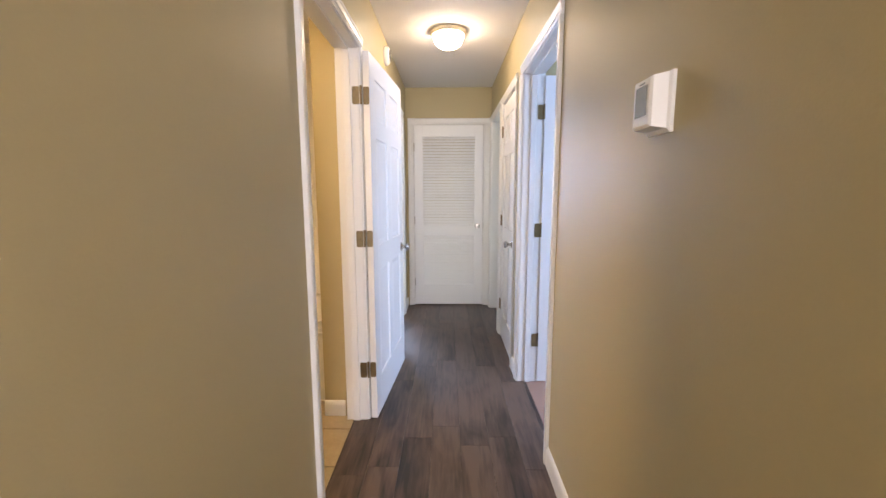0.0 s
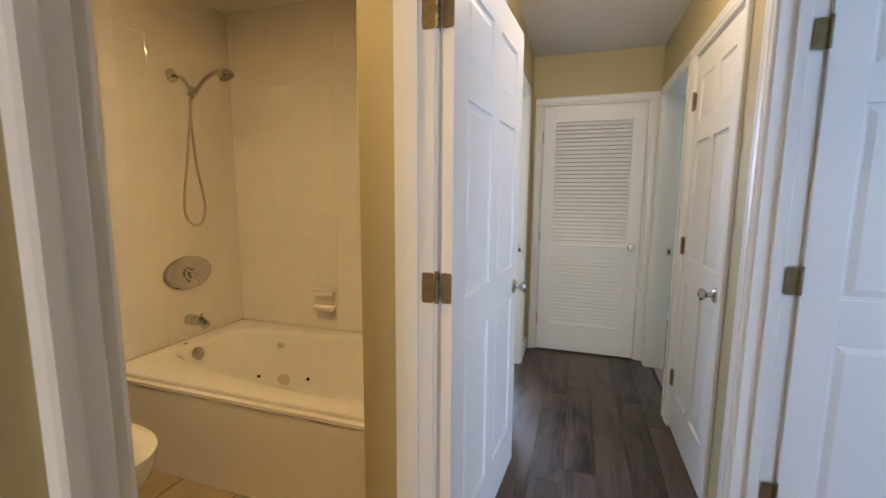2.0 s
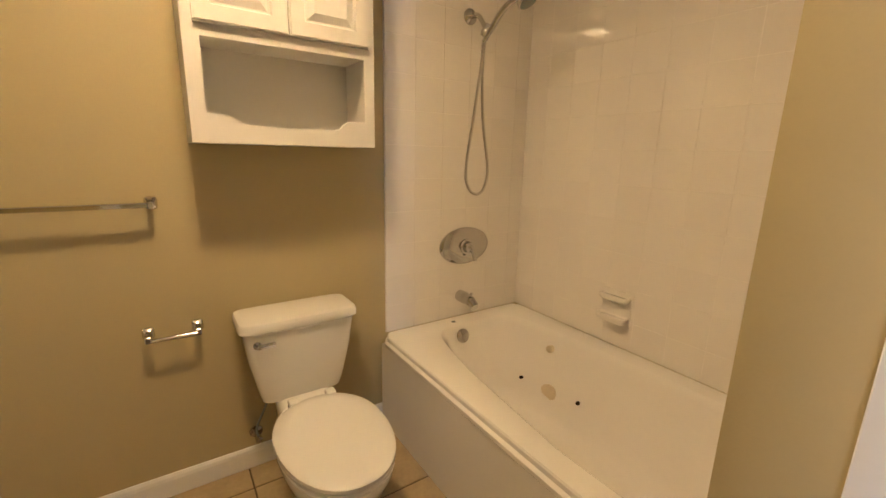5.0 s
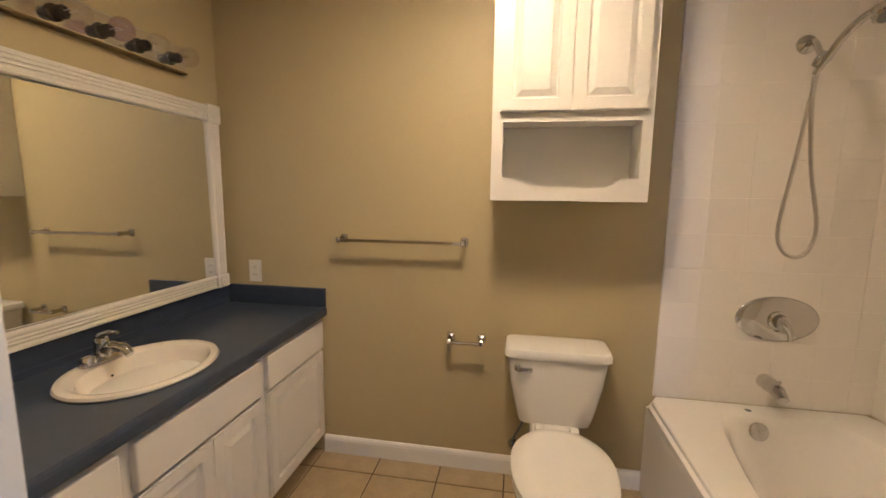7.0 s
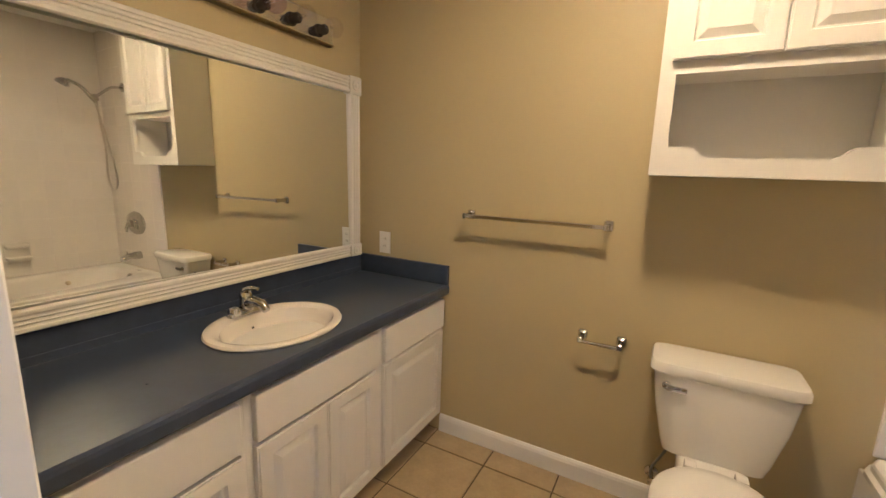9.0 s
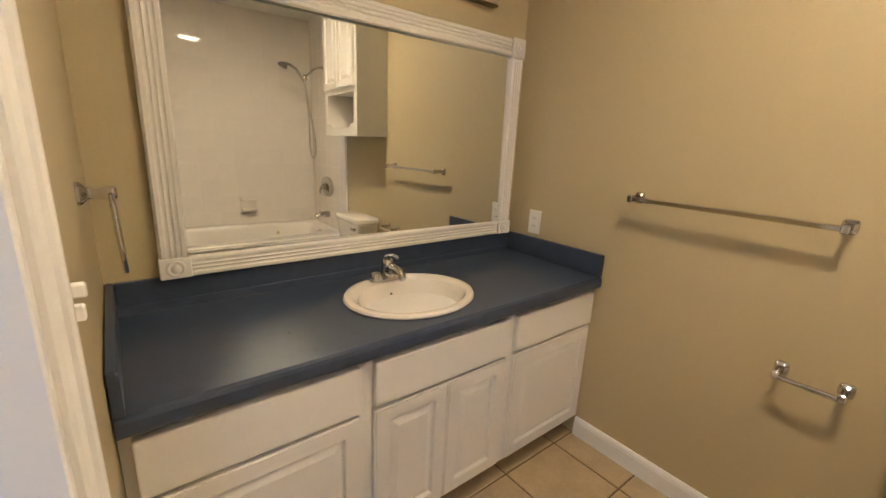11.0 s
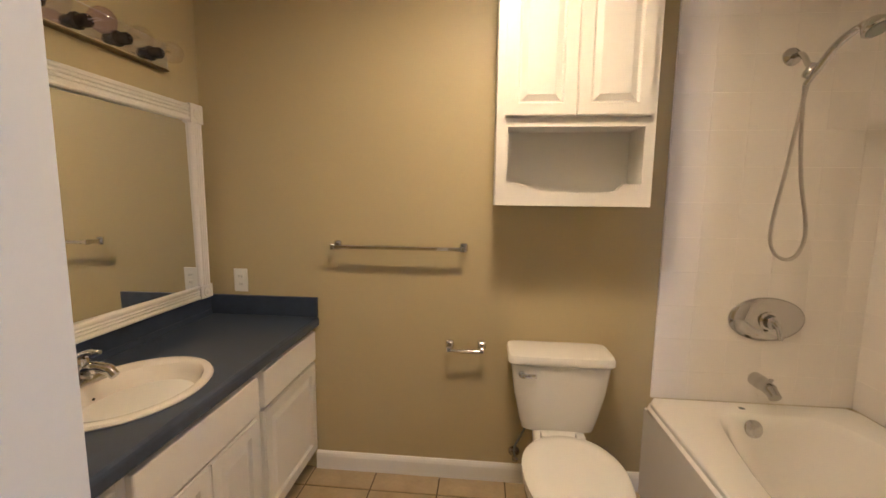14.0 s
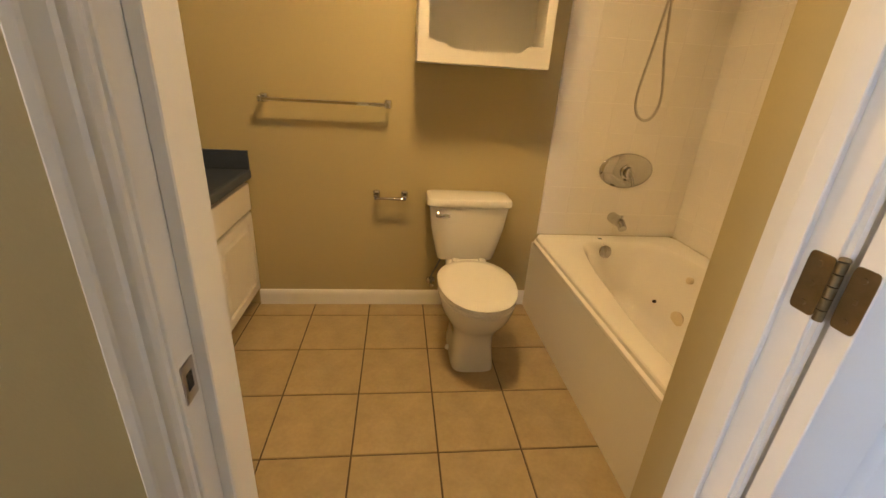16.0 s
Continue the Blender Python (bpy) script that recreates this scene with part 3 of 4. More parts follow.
part("body", loft(bmesh.new(), [slab(0.985, 1.085, 1.447, 1.577, RX - 0.0005), slab(0.985, 1.085, 1.447, 1.577, RX - 0.008), slab(0.99, 1.082, 1.456, 1.574, RX - 0.014), slab(0.996, 1.079, 1.460, 1.568, RX - 0.044), slab(1.002, 1.075, 1.466, 1.563, RX - 0.049)]), PLASTIC, th)
part("display", boxes((RX - 0.0505, RX - 0.0488, 1.012, 1.066, 1.486, 1.552), bev=0.0005), GREY, th, "dark grey display")
part("badge", boxes((RX - 0.0498, RX - 0.0488, 1.025, 1.05, 1.5555, 1.559)), GREY, th)

# ---- bathroom: ceiling lamp ----
BLX, BLY = -1.40, 1.80
bl = thing("bathroom_ceiling_light", (BLX, BLY, CZ), "lit square white ceiling light and fan", "ceiling light")
bm = loft(bmesh.new(), [[(BLX + h * a, BLY + h * b, CZ - low) for a, b in ((-1, -1), (1, -1), (1, 1), (-1, 1))]
                        for h, low in ((0.165, 0.0005), (0.165, 0.012), (0.157, 0.024), (0.100, 0.034), (0.0915, 0.034), (0.0905, 0.020))], True, True)
part("housing", bm, PLASTIC, bl)
part("diffuser", boxes((BLX - 0.09, BLX + 0.09, BLY - 0.09, BLY + 0.09, CZ - 0.030, CZ - 0.022), bev=0.002), BATHGLOW, bl, "glowing square diffuser")

# ---- bathtub ----
tub = thing("bathtub", (-1.5, 2.95, 0), "white acrylic whirlpool bathtub built into a tiled alcove", "bathtub")
TX0, TX1, TY0, TY1, TZ = -2.2642, -0.7738, 2.512, 3.3992, 0.475
tcx, tcy, N = (TX0 + TX1) / 2, (TY0 + TY1) / 2, 96


def rect_ring(x0, x1, y0, y1, z):
    out = []
    for i in range(N):
        a = 2 * math.pi * (i + 0.5) / N
        c, s = math.cos(a), math.sin(a)
        k = 1 / max(abs(c), abs(s))
        out.append(((x0 + x1) / 2 + c * k * (x1 - x0) / 2, (y0 + y1) / 2 + s * k * (y1 - y0) / 2, z))
    return out


def cut(x, end, start=0.83):
    """How far the basin's side stands out at x; it narrows towards its drain end."""
    return start + (1 - start) * min(1.0, max(0.0, (x - end) / 0.72))


def basin(cx, cy, z, east, west, ry, p):
    """The basin's outline at a height."""
    out = []
    for x, y, h in oval(cx, cy, z, east, ry, p, N, west):
        out.append((x, cy + (y - cy) * (cut(x, cx - west) if y > cy else cut(x, cx - west, 0.62)), h))
    return out


bm = bmesh.new()
loft(bm, [rect_ring(TX0, TX1, TY0 + 0.004, TY1, 0.425), rect_ring(TX0, TX1, TY0, TY1, 0.43), rect_ring(TX0, TX1, TY0, TY1, 0.446), rect_ring(TX0, TX1, TY0 + 0.014, TY1, 0.452),
          rect_ring(TX0, TX1, TY0 + 0.014, TY1, TZ - 0.006), rect_ring(TX0 + 0.004, TX1 - 0.004, TY0 + 0.019, TY1 - 0.003, TZ),
          basin(-1.5, 2.962, TZ + 0.002, 0.66, 0.664, 0.352, 7), basin(-1.5, 2.962, TZ - 0.003, 0.652, 0.656, 0.344, 7), basin(-1.5, 2.966, TZ - 0.03, 0.635, 0.638, 0.328, 6),
          basin(-1.5, 2.968, 0.36, 0.605, 0.610, 0.308, 4.5), basin(-1.5, 2.968, 0.30, 0.565, 0.58, 0.29, 3.2), basin(-1.5, 2.968, 0.22, 0.49, 0.565, 0.27, 2.9), basin(-1.5, 2.966, 0.16, 0.43, 0.545, 0.25, 2.7),
          basin(-1.5, 2.964, 0.122, 0.385, 0.51, 0.222, 2.6), basin(-1.52, 2.962, 0.105, 0.33, 0.45, 0.185, 2.5), basin(-1.6, 2.96, 0.098, 0.1, 0.15, 0.06, 2.0)], False, True)
part("shell", bm, ACRYLIC, tub, "", True)
part("apron", boxes((TX0, TX1, TY0 + 0.006, TY0 + 0.03, 0.0, 0.425), bev=0.002), ACRYLIC, tub, "flat white apron panel")
part("overflow_plate", lathe(bmesh.new(), [(0, 0), (0.037, 0), (0.037, 0.006), (0.030, 0.010), (0, 0.011)], (-2.132, 2.912, 0.424), (0.96, 0, 0.28), 28), CHROME, tub, "round chrome overflow plate", True)
part("rim_slot", lathe(bmesh.new(), [(0, 0), (0.013, 0), (0.012, 0.0015), (0, 0.0018)], (-2.205, 2.905, TZ + 0.001), (0, 0, 1), 18), GREY, tub, "small dark slot in the rim", True)
part("drain", lathe(bmesh.new(), [(0, 0), (0.034, 0), (0.033, 0.004), (0, 0.005)], (-1.9, 2.96, 0.11), (0, 0, 1), 24), CHROME, tub, "chrome drain", True)
for px, pz, r, m_, nm in ((-1.93, 0.215, 0.009, BLACK, "jet"), (-1.62, 0.215, 0.009, BLACK, "jet"), (-1.78, 0.19, 0.044, YELLOWED, "suction_cover"), (-1.83, 0.395, 0.018, YELLOWED, "jet")):
    ry, ax, pw = (0.266, 0.565, 2.9) if pz < 0.3 else (0.312, 0.60, 3.8)
    py = 2.967 + ry * (1 - abs((px + 1.5) / ax) ** pw) ** (1 / pw)
    py = 2.967 + (py - 2.967) * cut(px, -1.5 - ax) - 0.004
    part(nm, lathe(bmesh.new(), [(0, -0.02), (r, -0.02), (r, 0.004), (r * 0.7, 0.008), (0, 0.008)], (px, py, pz), (0.12, -1, 0.15), 20), m_, tub, "round jet in the tub side", True)

# tub surround tiles
TS, TG = 0.1525, 0.0014


def tile_mesh(name, w, h, d, mat, bev):
    me = bpy.data.meshes.new(name)
    bm = boxes((-w / 2, w / 2, -h / 2, h / 2, 0, d))
    es = [e for e in bm.edges if all(v.co.z > d / 2 for v in e.verts)]
    bmesh.ops.bevel(bm, geom=es, offset=bev, segments=1, affect="EDGES")
    bm.to_mesh(me)
    bm.free()
    me.materials.append(mat)
    return me


def surround(name, origin, along, out, length, z0, z1, label):
    o, a, n_ = Vector(origin), Vector(along), Vector(out)
    bm = bmesh.new()
    c = [o, o + a * length]
    for d0, d1 in ((0.0, 0.0092),):
        loft(bm, [[c[0] + n_ * d0 + Vector((0, 0, z0)), c[1] + n_ * d0 + Vector((0, 0, z0)), c[1] + n_ * d1 + Vector((0, 0, z0)), c[0] + n_ * d1 + Vector((0, 0, z0))],
                  [c[0] + n_ * d0 + Vector((0, 0, z1)), c[1] + n_ * d0 + Vector((0, 0, z1)), c[1] + n_ * d1 + Vector((0, 0, z1)), c[0] + n_ * d1 + Vector((0, 0, z1))]])
    sur = structure(name, bm, GROUT_LIGHT, label, "wall tiles")
    cols = math.ceil(length / TS - 0.02)
    rows = math.ceil((z1 - z0) / TS - 0.02)
    rot = Matrix((a, Vector((0, 0, 1)), n_)).transposed().to_4x4()
    meshes = {}
    for i in range(cols):
        u0, u1 = i * TS, min((i + 1) * TS, length)
        for j in range(rows):
            w0, w1 = z1 - (j + 1) * TS, z1 - j * TS
            w0 = max(w0, z0)
            key = (round(u1 - u0, 4), round(w1 - w0, 4))
            if key not in meshes:
                meshes[key] = tile_mesh("tile", key[0] - TG, key[1] - TG, 0.0062, WALLTILE, 0.0009)
            t = new("tile", meshes[key])
            t.parent = sur
            t.matrix_basis = Matrix.Translation(o + a * (u0 + u1) / 2 + n_ * 0.004 + Vector((0, 0, (w0 + w1) / 2))) @ rot @ pose(0, 0, 0, random.uniform(-0.05, 0.05), random.uniform(-0.05, 0.05), 0)
    return sur


# ---- toilet ----
toi = thing("toilet", (-1.9, 2.098, 0), "white two-piece toilet with closed seat lid", "toilet")
cy = 2.098


def rr(x0, x1, hw, z, p=7):
    return oval((x0 + x1) / 2, cy, z, (x1 - x0) / 2, hw, p, 48)


part("tank", loft(bmesh.new(), [rr(-2.235, -2.10, 0.135, 0.372, 5), rr(-2.245, -2.088, 0.155, 0.38, 5), rr(-2.252, -2.082, 0.165, 0.42, 6), rr(-2.258, -2.07, 0.195, 0.56, 7), rr(-2.26, -2.065, 0.21, 0.682, 8)]), PORCELAIN, toi, "", True)
part("tank_lid", loft(bmesh.new(), [rr(-2.263, -2.058, 0.216, 0.682, 8), rr(-2.266, -2.052, 0.223, 0.69, 8), rr(-2.266, -2.052, 0.223, 0.712, 8), rr(-2.262, -2.057, 0.218, 0.722, 8), rr(-2.25, -2.07, 0.205, 0.726, 8)]), PORCELAIN, toi, "", True)
lev = part("flush_lever", lathe(bmesh.new(), [(0, 0), (0.014, 0), (0.014, 0.006), (0.008, 0.012), (0, 0.013)], (-2.0675, 1.932, 0.642), (1, 0, 0), 20), CHROME, toi, "chrome flush lever", True)
part("lever_arm", boxes((-2.058, -2.048, 1.93, 1.995, 0.629, 0.649), bev=0.004, seg=2), CHROME, lev, "", True)


def egg(z, front, back, hw, p=2.15):
    return oval(-1.77, cy, z, front, hw, p, 48, back)


part("bowl", loft(bmesh.new(), [egg(0.0, 0.145, 0.24, 0.105, 4.5), egg(0.03, 0.142, 0.24, 0.103, 4.5), egg(0.12, 0.13, 0.25, 0.095, 3.5), egg(0.19, 0.15, 0.26, 0.10, 2.8), egg(0.25, 0.205, 0.28, 0.130, 2.4),
                                egg(0.31, 0.255, 0.29, 0.165, 2.25), egg(0.36, 0.28, 0.29, 0.178, 2.2), egg(0.382, 0.285, 0.29, 0.18, 2.2), egg(0.388, 0.278, 0.285, 0.174, 2.2)]), PORCELAIN, toi, "", True)
part("neck", boxes((-2.17, -1.95, cy - 0.105, cy + 0.105, 0.25, 0.385), bev=0.03, seg=3), PORCELAIN, toi, "", True)
part("seat_ring", loft(bmesh.new(), [egg(0.389, 0.283, 0.20, 0.177), egg(0.392, 0.288, 0.205, 0.182), egg(0.402, 0.288, 0.205, 0.182), egg(0.405, 0.284, 0.20, 0.178)]), PORCELAIN, toi, "", True)
part("seat_lid", loft(bmesh.new(), [egg(0.4065, 0.284, 0.215, 0.178), egg(0.409, 0.29, 0.22, 0.184), egg(0.42, 0.29, 0.22, 0.184), egg(0.427, 0.28, 0.212, 0.175), egg(0.431, 0.23, 0.17, 0.13)]), PORCELAIN, toi, "closed white seat lid", True)
for dy in (-0.07, 0.07):
    part("seat_hinge", boxes((-2.01, -1.965, cy + dy - 0.018, cy + dy + 0.018, 0.39, 0.43), bev=0.006, seg=2), PORCELAIN, toi, "", True)
for dy in (-0.104, 0.104):
    part("bolt_cap", lathe(bmesh.new(), [(0, 0), (0.014, 0), (0.012, 0.012), (0, 0.016)], (-1.80, cy + dy, 0.018), (0, math.copysign(1, dy), 0.5), 16), PLASTIC, toi, "", True)
pipe = thing("toilet_water_supply", (-2.26, 1.90, 0.16), "thin grey supply hose and valve beside the toilet", "supply valve")
part("valve", lathe(bmesh.new(), [(0, 0), (0.028, 0), (0.026, 0.005), (0.008, 0.007), (0.008, 0.05), (0.014, 0.052), (0.014, 0.07), (0, 0.072)], (WX + 0.0005, 1.93, 0.16), (1, 0, 0), 20), CHROME, pipe, "", True)
part("hose", tube(bmesh.new(), smooth_path([(-2.215, 1.93, 0.165), (-2.205, 1.925, 0.22), (-2.19, 1.955, 0.30), (-2.18, 1.985, 0.38)]), 0.005), GREY, pipe, "", True)
# ---- storage cabinet above the toilet ----
cab = thing("wall_cabinet", (WX, 2.094, 1.352), "white wooden wall cabinet with two doors over an open shelf", "wall cabinet")
CX, C0, C1 = -2.034, 1.797, 2.391
ZB, ZT = 1.352, 2.28
part("side_panel", boxes((WX + 0.001, CX - 0.019, C0, C0 + 0.016, ZB, ZT)), CABINET, cab)
part("side_panel", boxes((WX + 0.001, CX - 0.019, C1 - 0.016, C1, ZB, ZT)), CABINET, cab)
part("back_panel", boxes((WX + 0.001, WX + 0.008, C0 + 0.016, C1 - 0.016, ZB, ZT)), CABINET, cab)
for zz in (ZB, 1.668, ZT - 0.016):
    part("shelf", boxes((WX + 0.008, CX - 0.019, C0 + 0.016, C1 - 0.016, zz, zz + 0.016)), CABINET, cab)
ff = boxes((CX - 0.019, CX, C0, C0 + 0.045, ZB, ZT), (CX - 0.019, CX, C1 - 0.038, C1, ZB, ZT), (CX - 0.019, CX, C0 + 0.045, C1 - 0.038, 1.655, 1.70), (CX - 0.019, CX, C0 + 0.045, C1 - 0.038, ZT - 0.05, ZT))
# lower rail with a shallow dip along its top edge
prof = [(C0 + 0.045, ZB), (C1 - 0.038, ZB), (C1 - 0.038, 1.44), (C1 - 0.10, 1.44), (C1 - 0.115, 1.432), (C1 - 0.13, 1.415), (C1 - 0.15, 1.408), (C0 + 0.155, 1.408), (C0 + 0.135, 1.415), (C0 + 0.12, 1.432), (C0 + 0.105, 1.44), (C0 + 0.045, 1.44)]
loft(ff, [[(CX - 0.019, y, z) for y, z in prof], [(CX, y, z) for y, z in prof]])
part("face_frame", ff, CABINET, cab)


def cabinet_door(parent, axis, v, sgn, u0, u1, z0, z1, name="door", thick=0.021):
    """A door with a raised field; axis: the axis along which it lies ('x' or 'y'); v: the face that it is hung on; sgn: outward."""
    def S(a0, a1, b0, b1, c0, c1):
        return (b0, b1, a0, a1, c0, c1) if axis == "y" else (a0, a1, b0, b1, c0, c1)
    va, vb = sorted((v + sgn * 0.001, v + sgn * (thick + 0.001)))
    r = 0.048
    bm = boxes(S(u0, u0 + r, va, vb, z0, z1), S(u1 - r, u1, va, vb, z0, z1), S(u0 + r, u1 - r, va, vb, z0, z0 + r), S(u0 + r, u1 - r, va, vb, z1 - r, z1))
    rim = 0.005
    edges = [e for e in bm.edges if all(abs((w.co.x if axis == "y" else w.co.y) - (v + sgn * (thick + 0.001))) < 1e-5 for w in e.verts)
             and (all(abs(w.co.z - z1) < 1e-5 for w in e.verts) or all(abs(w.co.z - z0) < 1e-5 for w in e.verts) or all(abs((w.co.y if axis == "y" else w.co.x) - u0) < 1e-5 for w in e.verts) or all(abs((w.co.y if axis == "y" else w.co.x) - u1) < 1e-5 for w in e.verts))]
    bmesh.ops.bevel(bm, geom=edges, offset=rim, segments=2, affect="EDGES")
    o = part(name, bm, CABINET, parent)
    f = v + sgn * (thick + 0.001)
    pb = bmesh.new()
    rings = []
    for inset, d in ((0, 0.0), (0.005, -0.012), (0.010, -0.0125), (0.032, -0.001), (0.034, -0.001)):
        a0, a1, c0, c1 = u0 + r + inset, u1 - r - inset, z0 + r + inset, z1 - r - inset
        q = f + sgn * d
        ring = [(a0, c0), (a1, c0), (a1, c1), (a0, c1)]
        rings.append([(q, a, c) if axis == "y" else (a, q, c) for a, c in ring])
    loft(pb, rings, False, True)
    part("door_panel", pb, CABINET, o)
    return o


cabinet_door(cab, "y", CX, 1, C0 + 0.03, 2.0925, 1.69, ZT - 0.03)
cabinet_door(cab, "y", CX, 1, 2.0955, C1 - 0.025, 1.69, ZT - 0.03)

# ---- vanity ----
VF, VT = 0.93, 0.748
VX0, VX1 = WX + 0.002, BX - 0.002


def base_unit(u0, u1, label, doors):
    v = thing("vanity_cabinet", ((u0 + u1) / 2, VF, 0), label, "vanity cabinet", "vanity cabinets under the counter")
    part("body", boxes((u0, u1, SY + 0.001, VF, 0.095, VT)), CABINET, v)
    part("toe_kick", boxes((u0, u1, VF - 0.085, VF - 0.07, 0.0, 0.095)), CABINET, v, "shadowed white toe kick")
    a, b = u0 + 0.022, u1 - 0.022
    part("drawer_front", boxes((a, b, VF + 0.001, VF + 0.025, 0.586, 0.728), bev=0.005, seg=2), CABINET, v, "flat white drawer front")
    w = (b - a - 0.003 * (doors - 1)) / doors
    for i in range(doors):
        cabinet_door(v, "x", VF, 1, a + i * (w + 0.003), a + i * (w + 0.003) + w, 0.115, 0.572)
    return v


base_unit(VX0, -1.748, "white vanity cabinet with one drawer and one door", 1)
base_unit(-1.7475, -1.165, "white vanity cabinet with two doors under the sink", 2)
base_unit(-1.1645, VX1, "wide white vanity cabinet with drawer and door beside the doorway", 1)

ct = thing("countertop", (-1.45, 0.66, VT), "blue speckled laminate counter with backsplash", "countertop")
CT = 0.795
SXC, SYC, SRX, SRY = -1.458, 0.715, 0.240, 0.203
NN = 64


def ring_rect(z, inset=0.0):
    out = []
    x0, x1, y0, y1 = VX0 + 0.001, VX1 - 0.001, SY + 0.001, 0.966 - inset
    for i in range(NN):
        a = 2 * math.pi * (i + 0.5) / NN
        c, s = math.cos(a), math.sin(a)
        ts = []
        ts.append(((x1 - SXC) / c) if c > 0 else ((x0 - SXC) / c))
        ts.append(((y1 - SYC) / s) if s > 0 else ((y0 - SYC) / s))
        t = min(ts)
        out.append((SXC + t * c, SYC + t * s, z))
    for cxn, cyn in ((x0, y0), (x1, y0), (x0, y1), (x1, y1)):
        k = min(range(NN), key=lambda i: (out[i][0] - cxn) ** 2 + (out[i][1] - cyn) ** 2)
        out[k] = (cxn, cyn, z)
    return out


def sink_ring(z, k):
    return oval(SXC, SYC, z, SRX * k, SRY * k, 2.0, NN)


bm = bmesh.new()
loft(bm, [sink_ring(VT + 0.0005, 0.93), ring_rect(VT + 0.0005, 0.004), ring_rect(VT + 0.006), ring_rect(CT - 0.014), ring_rect(CT - 0.005, 0.003), ring_rect(CT, 0.012), sink_ring(CT, 0.93), sink_ring(VT + 0.0005, 0.93)], False, False)
part("top", bm, COUNTER, ct)
part("backsplash", boxes((VX0 + 0.021, VX1 - 0.021, SY + 0.001, SY + 0.021, CT, 0.892), bev=0.003, seg=2), COUNTER, ct)
part("backsplash_cove", sweep(bmesh.new(), [(0, 0), (0.005, 0), (0.004, 0.004), (0.0035, 0.022), (0.002, 0.025), (0, 0.025)], (VX0 + 0.021, SY + 0.021, CT), (VX1 - 0.021, SY + 0.021, CT), (0, 1, 0), (0, 0, 1)), COUNTER, ct)
part("side_splash", boxes((VX0 + 0.001, VX0 + 0.021, SY + 0.001, 0.964, CT + 0.0005, 0.892), bev=0.003, seg=2), COUNTER, ct)
part("side_splash", boxes((VX1 - 0.021, VX1 - 0.001, SY + 0.001, 0.964, CT + 0.0005, 0.892), bev=0.003, seg=2), COUNTER, ct)

sink = thing("sink", (SXC, SYC, CT), "cream porcelain oval drop-in sink in the counter", "sink")
part("basin", loft(bmesh.new(), [sink_ring(CT + 0.0005, 0.985), sink_ring(CT + 0.006, 1.0), sink_ring(CT + 0.013, 0.98), sink_ring(CT + 0.016, 0.93), sink_ring(CT + 0.013, 0.87)]
                   + [oval(SXC, SYC + 0.012, CT + z, SRX * k, SRY * k2, 2.0, NN) for z, k, k2 in ((0.004, 0.82, 0.78), (-0.02, 0.79, 0.74), (-0.06, 0.72, 0.66), (-0.10, 0.58, 0.52), (-0.125, 0.38, 0.35), (-0.133, 0.12, 0.14))], False, True), SINKMAT, sink, "", True)
part("drain", lathe(bmesh.new(), [(0, 0), (0.022, 0), (0.021, 0.003), (0, 0.004)], (SXC, SYC + 0.012, CT - 0.1325), (0, 0, 1), 20), CHROME, sink, "chrome drain", True)
part("overflow_hole", lathe(bmesh.new(), [(0, 0), (0.006, 0), (0, 0.001)], (SXC, SYC + 0.012 - SRY * 0.70, CT - 0.04), (0, 1, 0.2), 12), GAP, sink, "", True)

fx, fy, fz = SXC, 0.556, CT + 0.014
fa = thing("faucet", (fx, fy, fz), "chrome single-lever faucet behind the sink", "faucet")
part("base", loft(bmesh.new(), [oval(fx, fy, fz + z, rx, ry, 2.6, 32) for z, rx, ry in ((0, 0.078, 0.027), (0.008, 0.078, 0.027), (0.018, 0.068, 0.022), (0.022, 0.055, 0.016))]), CHROME, fa, "", True)
for s in (-1, 1):
    part("base_wing", lathe(bmesh.new(), [(0, 0), (0.024, 0), (0.024, 0.012), (0.018, 0.024), (0, 0.028)], (fx + s * 0.05, fy, fz + 0.008), (0, 0, 1), 20), CHROME, fa, "", True)
part("body", lathe(bmesh.new(), [(0, 0), (0.026, 0), (0.024, 0.02), (0.022, 0.042), (0.023, 0.056), (0.017, 0.066), (0, 0.068)], (fx, fy, fz + 0.012), (0, 0, 1), 24), CHROME, fa, "", True)
part("spout", tube(bmesh.new(), smooth_path([(fx, fy + 0.006, fz + 0.036), (fx, fy + 0.045, fz + 0.050), (fx, fy + 0.085, fz + 0.046), (fx, fy + 0.108, fz + 0.028)], 5), [0.020] * 6 + [0.017] * 6 + [0.014] * 4, 14), CHROME, fa, "", True)
part("lever", tube(bmesh.new(), smooth_path([(fx, fy - 0.014, fz + 0.070), (fx, fy + 0.004, fz + 0.088), (fx, fy + 0.038, fz + 0.098), (fx, fy + 0.066, fz + 0.100)], 4), [0.012] * 4 + [0.009] * 5 + [0.006] * 4, 12), CHROME, fa, "", True)

# ---- framed mirror ----
mir = thing("mirror", (-1.506, SY, 0.893), "large mirror in a white fluted frame with corner blocks", "mirror")
MX0, MX1, MZ0, MZ1 = -2.228, -0.754, 0.8925, 1.783
SW, BWID, TW = 0.070, 0.062, 0.084
MXC, MZC = (MX0 + MX1) / 2, (MZ0 + MZ1) / 2
